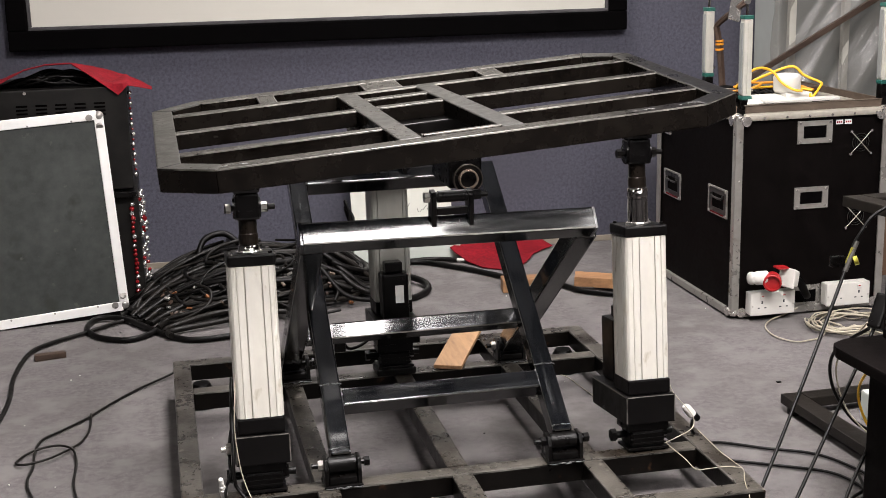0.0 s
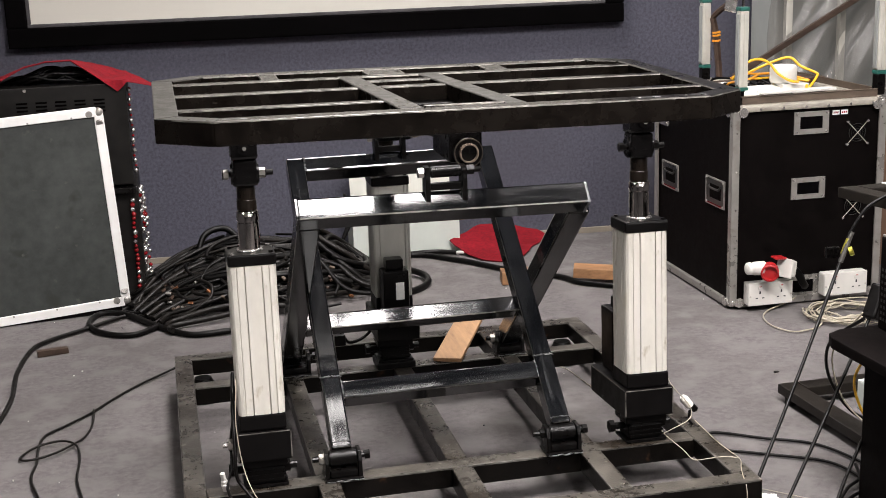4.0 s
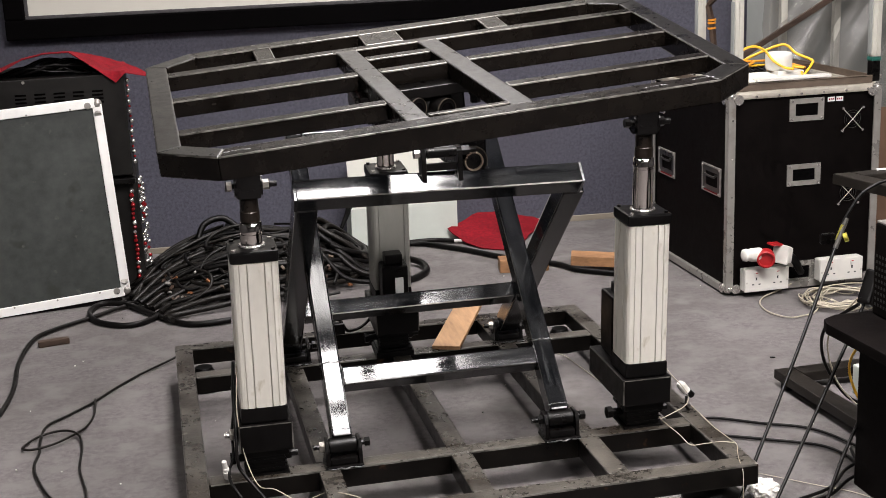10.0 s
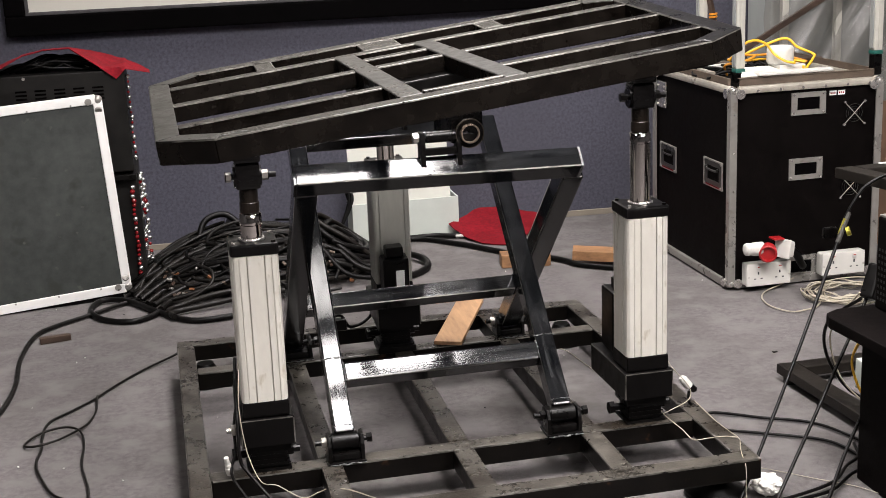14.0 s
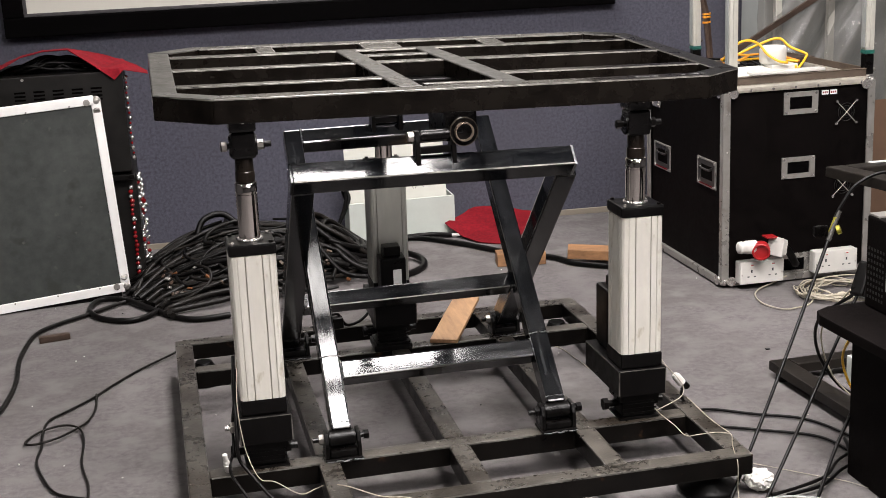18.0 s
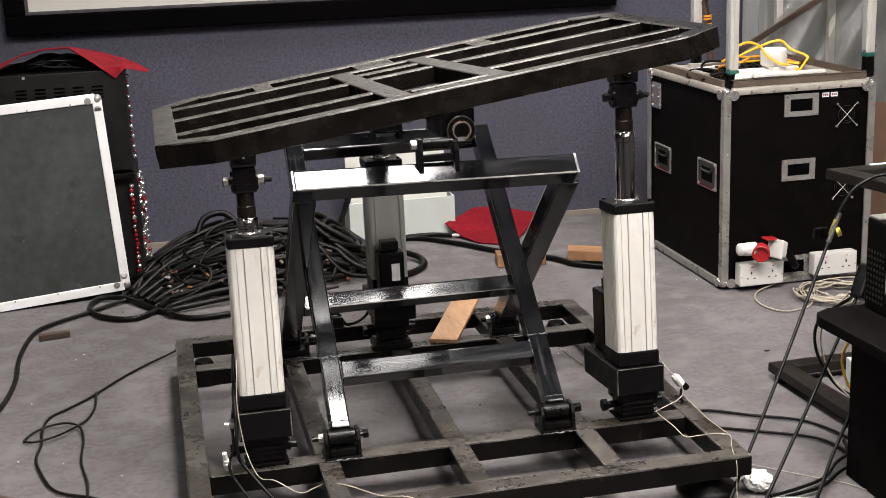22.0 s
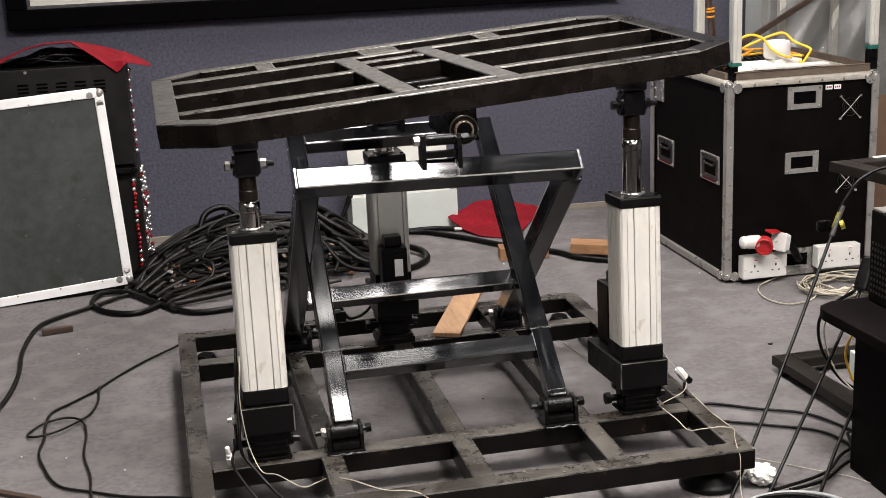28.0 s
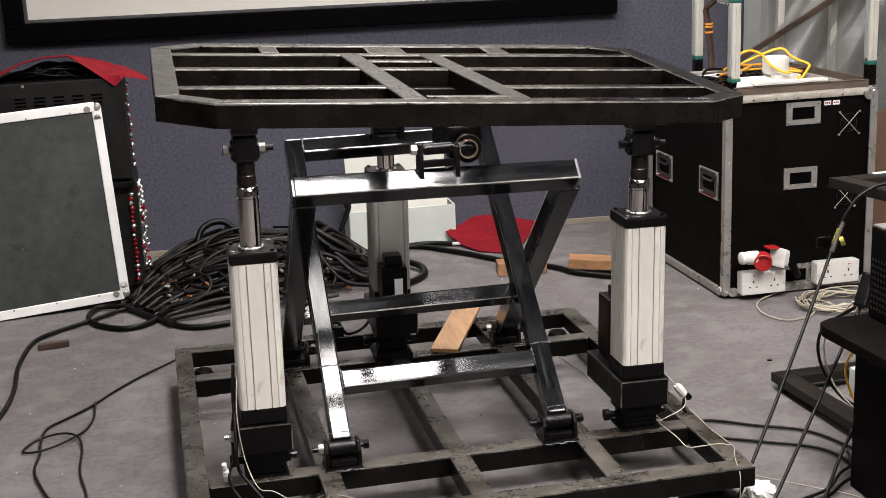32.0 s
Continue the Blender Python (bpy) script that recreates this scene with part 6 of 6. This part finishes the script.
def rig_wires():
    """Leads and little plugs along the floor frame."""
    z = BZ
    cable("cream_wire", "thin cream wire lying over the floor frame", [(0.124, 0.3, 0.35), (0.118, 0.24, 0.318), (0.113, 0.232, 0.258), (0.116, 0.23, 0.2), (0.125, 0.226, 0.143), (0.144, 0.193, z + 0.004), (0.173, 0.167, z + 0.004), (0.219, 0.147, z - 0.02), (0.254, 0.172, z - 0.025), (0.275, 0.151, z - 0.01), (0.31, 0.101, z + 0.004), (0.367, 0.034, z + 0.004), (0.428, 0.006, z + 0.002), (0.488, -0.02, 0.06)], 0.0011, M_CREAM)
    plug = lathe([(0.004, -0.022), (0.007, -0.02), (0.008, -0.004), (0.0065, -0.003), (0.0065, 0.004), (0.005, 0.006), (0.005, 0.022), (0.002, 0.023)], 14)
    cable("sensor_lead", "thin black lead with a small white plug", [(0.125, 0.36, 0.26), (0.104, 0.3, 0.2), (0.099, 0.25, 0.15), (0.088, 0.235, 0.124), (0.095, 0.19, 0.106), (0.15, 0.12, 0.05), (0.24, 0.04, 0.012), (0.3, -0.06, 0.007)], 0.0032, M_RUBBER,
          extra=[("white_plug", moved(plug, pose(0.082, 0.238, 0.128, 14, -8, 0)), M_PLW, "small white plug")])
    cable("motor_lead", "black motor lead hanging beside the actuator", [(0.12, 0.4, 0.3), (0.112, 0.3, 0.27), (0.108, 0.24, 0.2), (0.106, 0.225, 0.15), (0.12, 0.215, 0.118), (0.19, 0.14, 0.05), (0.3, 0.03, 0.012), (0.36, -0.06, 0.008)], 0.0038, M_RUBBER)
    cable("cream_wire", "thin cream wire lying over the floor frame", [(1.03, 0.29, 0.115), (1.037, 0.262, z + 0.003), (1.048, 0.2, z - 0.004), (1.056, 0.157, z - 0.012), (1.08, 0.14, z - 0.006), (1.11, 0.12, z + 0.003), (1.135, 0.105, z + 0.003)], 0.0011, M_CREAM)
    cable("cream_wire", "thin cream wire with a white plug by the actuator", [(1.045, 0.32, 0.27), (1.06, 0.31, 0.215), (1.076, 0.3, 0.189), (1.097, 0.3, 0.165), (1.111, 0.3, 0.14), (1.1, 0.29, 0.122), (1.06, 0.28, 0.11), (1.03, 0.27, 0.105)], 0.001, M_CREAM,
          extra=[("white_plug", moved(lathe([(0.005, -0.016), (0.01, -0.014), (0.01, 0.008), (0.006, 0.016)], 12), pose(1.107, 0.32, 0.154, 0, -38, 0)), M_PLW, "small white plug"),
                 ("plug_body", moved(lathe([(0.004, -0.026), (0.008, -0.022), (0.009, 0.018), (0.005, 0.024)], 12), pose(1.12, 0.335, 0.142, 0, -45, 0)), M_IRON, "black plug body")])
    cable("cream_wire", "thin cream wire along the side rail to the carpet", [(1.12, 0.3, 0.115), (1.13, 0.26, z + 0.003), (1.128, 0.2, z + 0.003), (1.132, 0.14, z + 0.003), (1.134, 0.099, z + 0.003), (1.118, 0.06, z + 0.003), (1.105, 0.025, z + 0.003), (1.1, -0.006, 0.085), (1.1, -0.008, 0.03), (1.095, -0.03, 0.004)], 0.0009, M_CREAM)
    cable("cream_wire", "thin cream wire lying on the carpet under the floor frame", [(0.97, 1.13, 0.003), (1.046, 1.04, 0.003), (1.063, 0.938, 0.003), (1.077, 0.81, 0.003), (1.09, 0.66, 0.003)], 0.0011, M_CREAM)
    cable("sensor_lead", "thin black lead with a small plug behind the frame", [(0.36, 0.86, 0.21), (0.41, 0.88, 0.22), (0.44, 0.9, 0.18), (0.5, 0.93, 0.2), (0.53, 0.97, 0.28)], 0.004, M_RUBBER,
          extra=[("plug", moved(box(-0.014, -0.012, -0.014, 0.014, 0.012, 0.014, 0.003), pose(0.41, 0.87, 0.2)), M_IRON, "black plug")])

room()
screen()
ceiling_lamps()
base()
road_case()
socket_box(1.827, 1.394, 0.057, "white double power socket on the front of the case")
socket_box(2.083, 1.394, 0.066, "white double power socket on the front of the case")
red_plug()
case_top()
wrapped_goods()
cream_coil()
left_stack()
cable_pile()
floor_things()
right_stack()
rig_wires()
for x in (0.325, 0.797):
    lug("hinge_bracket", x, FRONT_PIN[0], "black steel hinge bracket welded to the floor frame", x < 0.5)
for x in (0.30, 0.865):
    lug("hinge_bracket", x, REAR_PIN[0], "black steel hinge bracket welded to the floor frame", True)
RIGPARTS = {
    "platform": platform(),
    "hub": hub(),
    "front": link_frame("front_link_frame", "glossy black welded tube frame hinged at the front brackets", 0.325, 0.797, FRONT_LEN, 0.042, 0.149, 0.304, 0.818, (0.524, 0.591), False),
    "rear": link_frame("rear_link_frame", "glossy black welded tube frame hinged at the back brackets", 0.29, 0.865, REAR_LEN, 0.048, 0.207, 0.266, 0.876, (0.535, 0.612), True, 0.02),
    "actuators": [actuator(k) for k in range(3)],
}


# ---- what moves ----
# seconds, roll and pitch in degrees, height of the pivot, shift towards the wall, height of the head bars, place of the hub's tube
RIG = [
    (0, -4.26, 2.97, 0.7491, 0.0536, 0.6122, 0.6210, 0.7010),
    (0.5, -3.85, 3.97, 0.7497, 0.0510, 0.6100, 0.6210, 0.6940),
    (1, -2.93, 6.60, 0.7575, 0.0325, 0.6088, 0.6240, 0.6810),
    (1.5, -2.98, 8.99, 0.7701, 0.0136, 0.6083, 0.6290, 0.6730),
    (2, -3.76, 7.08, 0.7945, -0.0137, 0.6362, 0.6370, 0.7070),
    (2.5, -4.70, 4.82, 0.8213, -0.0407, 0.6752, 0.6460, 0.7490),
    (3, -4.09, 2.71, 0.8046, -0.0162, 0.6600, 0.6370, 0.7490),
    (3.5, -2.21, -0.26, 0.7763, 0.0316, 0.6422, 0.6260, 0.7470),
    (5.5, 6.86, 4.80, 0.8258, -0.0715, 0.6845, 0.6480, 0.7400),
    (6, 4.87, 2.27, 0.8332, -0.0574, 0.6967, 0.6470, 0.7710),
    (6.5, 1.48, -8.61, 0.8100, 0.0244, 0.7136, 0.6250, 0.8460),
    (7, 3.23, -6.80, 0.7976, -0.0002, 0.7022, 0.6310, 0.8140),
    (7.5, 5.69, 0.29, 0.8180, -0.0412, 0.6901, 0.6400, 0.7730),
    (8, 4.41, 3.92, 0.8283, -0.0612, 0.6881, 0.6460, 0.7530),
    (8.5, -3.70, 7.97, 0.8141, -0.0377, 0.6695, 0.6440, 0.7170),
    (9, -8.15, 8.56, 0.8089, -0.0384, 0.6626, 0.6430, 0.7070),
    (9.5, -7.15, 8.53, 0.8118, -0.0416, 0.6647, 0.6460, 0.7080),
    (10, -4.45, 8.66, 0.8124, -0.0473, 0.6626, 0.6440, 0.7040),
    (10.5, -3.21, 9.81, 0.8094, -0.0427, 0.6541, 0.6420, 0.6950),
    (11, -5.83, 6.50, 0.7981, -0.0151, 0.6536, 0.6360, 0.7140),
    (11.5, -8.07, 2.81, 0.7869, 0.0157, 0.6589, 0.6310, 0.7360),
    (12, -8.80, 0.36, 0.7859, 0.0116, 0.6637, 0.6280, 0.7510),
    (12.5, -6.62, 2.45, 0.8071, -0.0153, 0.6820, 0.6350, 0.7510),
    (13, -5.14, 4.77, 0.8291, -0.0568, 0.6977, 0.6410, 0.7510),
    (13.5, -4.80, 4.01, 0.8188, -0.0284, 0.6907, 0.6380, 0.7520),
    (14, -6.80, 2.80, 0.8094, -0.0225, 0.6814, 0.6350, 0.7520),
    (14.5, -6.72, 1.80, 0.7983, 0.0069, 0.6757, 0.6340, 0.7530),
    (16.5, 1.46, -1.18, 0.7911, 0.0310, 0.6794, 0.6280, 0.7680),
    (17, 0.32, -0.07, 0.7997, 0.0125, 0.6799, 0.6310, 0.7640),
    (17.5, 0.10, 1.56, 0.8076, -0.0179, 0.6809, 0.6340, 0.7570),
    (18, 1.42, 1.87, 0.8108, -0.0264, 0.6850, 0.6340, 0.7570),
    (18.5, 0.78, 0.36, 0.8128, -0.0245, 0.6932, 0.6360, 0.7700),
    (19, -0.52, -1.11, 0.8164, -0.0268, 0.7012, 0.6350, 0.7850),
    (19.5, -2.91, -0.29, 0.8077, -0.0068, 0.6891, 0.6340, 0.7750),
    (20, -5.07, 1.43, 0.7987, -0.0056, 0.6752, 0.6330, 0.7550),
    (20.5, -5.93, 0.61, 0.7829, 0.0144, 0.6626, 0.6280, 0.7470),
    (21, -6.73, -0.67, 0.7765, 0.0210, 0.6610, 0.6260, 0.7510),
    (21.5, -8.90, 0.37, 0.7797, 0.0258, 0.6621, 0.6260, 0.7500),
    (22, -8.10, -1.28, 0.7792, 0.0340, 0.6700, 0.6260, 0.7600),
    (22.5, -7.43, -1.77, 0.7821, 0.0306, 0.6716, 0.6250, 0.7630),
    (23, -8.61, 0.17, 0.7820, 0.0268, 0.6668, 0.6280, 0.7500),
    (23.5, -6.39, 2.56, 0.7997, -0.0027, 0.6705, 0.6330, 0.7470),
    (24, -1.67, 5.65, 0.8248, -0.0507, 0.6861, 0.6430, 0.7410),
    (24.5, 1.70, 5.06, 0.8271, -0.0581, 0.6861, 0.6430, 0.7430),
    (25, 5.22, 0.59, 0.8073, -0.0143, 0.6820, 0.6330, 0.7600),
    (25.5, 8.61, -2.05, 0.7827, 0.0290, 0.6757, 0.6250, 0.7650),
    (27.5, -6.42, 2.90, 0.7924, -0.0056, 0.6647, 0.6320, 0.7380),
    (28, -4.30, 0.92, 0.7860, 0.0168, 0.6647, 0.6260, 0.7470),
    (28.5, -4.05, -0.59, 0.7756, 0.0388, 0.6631, 0.6240, 0.7520),
    (29, -3.39, 1.69, 0.7679, 0.0441, 0.6449, 0.6240, 0.7280),
    (29.5, -2.72, 2.90, 0.7750, 0.0230, 0.6449, 0.6270, 0.7240),
    (30, -3.87, 6.33, 0.8008, -0.0212, 0.6589, 0.6370, 0.7170),
    (30.5, -5.19, 8.10, 0.8180, -0.0528, 0.6721, 0.6450, 0.7180),
    (31, -2.62, 6.15, 0.8136, -0.0386, 0.6731, 0.6420, 0.7270),
    (31.5, 1.28, 4.28, 0.8081, -0.0233, 0.6726, 0.6370, 0.7360),
    (32, 3.59, 3.38, 0.8106, -0.0299, 0.6763, 0.6370, 0.7390),
]
PIVOT = (0.5714, 0.5542)


def motions():
    plat, yoke, front, rear = RIGPARTS["platform"], RIGPARTS["hub"], RIGPARTS["front"], RIGPARTS["rear"]
    rows = {"p": [], "h": [], "f": [], "r": []}
    acts = [[] for _ in ACT]
    rods = [[] for _ in ACT]
    for t, roll, pitch, z, dy, bar, hub_x, hub_z in RIG:
        o = Vector((PIVOT[0], PIVOT[1] + dy, z))
        turn = Matrix.Rotation(radians(roll), 4, "Y") @ Matrix.Rotation(radians(pitch), 4, "X") @ Matrix.Rotation(0.0045, 4, "Z")
        pm = Matrix.Translation(o) @ turn
        rows["p"].append((t, pm))
        rows["h"].append((t, pose(hub_x, 0.335, hub_z)))
        back_bar = bar - 0.012 + 0.2 * math.sin(radians(pitch))
        for key, (py, pz), ln, sgn, top in (("f", FRONT_PIN, FRONT_LEN, 1, back_bar), ("r", REAR_PIN, REAR_LEN, -1, bar)):
            s = min(0.97, max(0.05, (top - pz) / ln))
            a = math.asin(s)
            m = Matrix.Translation((0, py, pz)) @ Matrix.Rotation(a if sgn > 0 else math.pi - a, 4, "X")
            rows[key].append((t, m))
        for k, (foot, fix, _) in enumerate(ACT):
            top = pm @ Vector((fix[0], fix[1], PTOP - PH))
            f = Vector(foot)
            d = top - f
            q = Vector((0, 0, 1)).rotation_difference(d)
            acts[k].append((t, Matrix.Translation(f) @ q.to_matrix().to_4x4()))
            rods[k].append((t, pose(0, 0, d.length - ROD_TOP)))
    walk(plat, rows["p"])
    walk(yoke, rows["h"])
    walk(front, rows["f"])
    walk(rear, rows["r"])
    for k, (a, rod) in enumerate(RIGPARTS["actuators"]):
        walk(a, acts[k])
        walk(rod, rods[k])


motions()
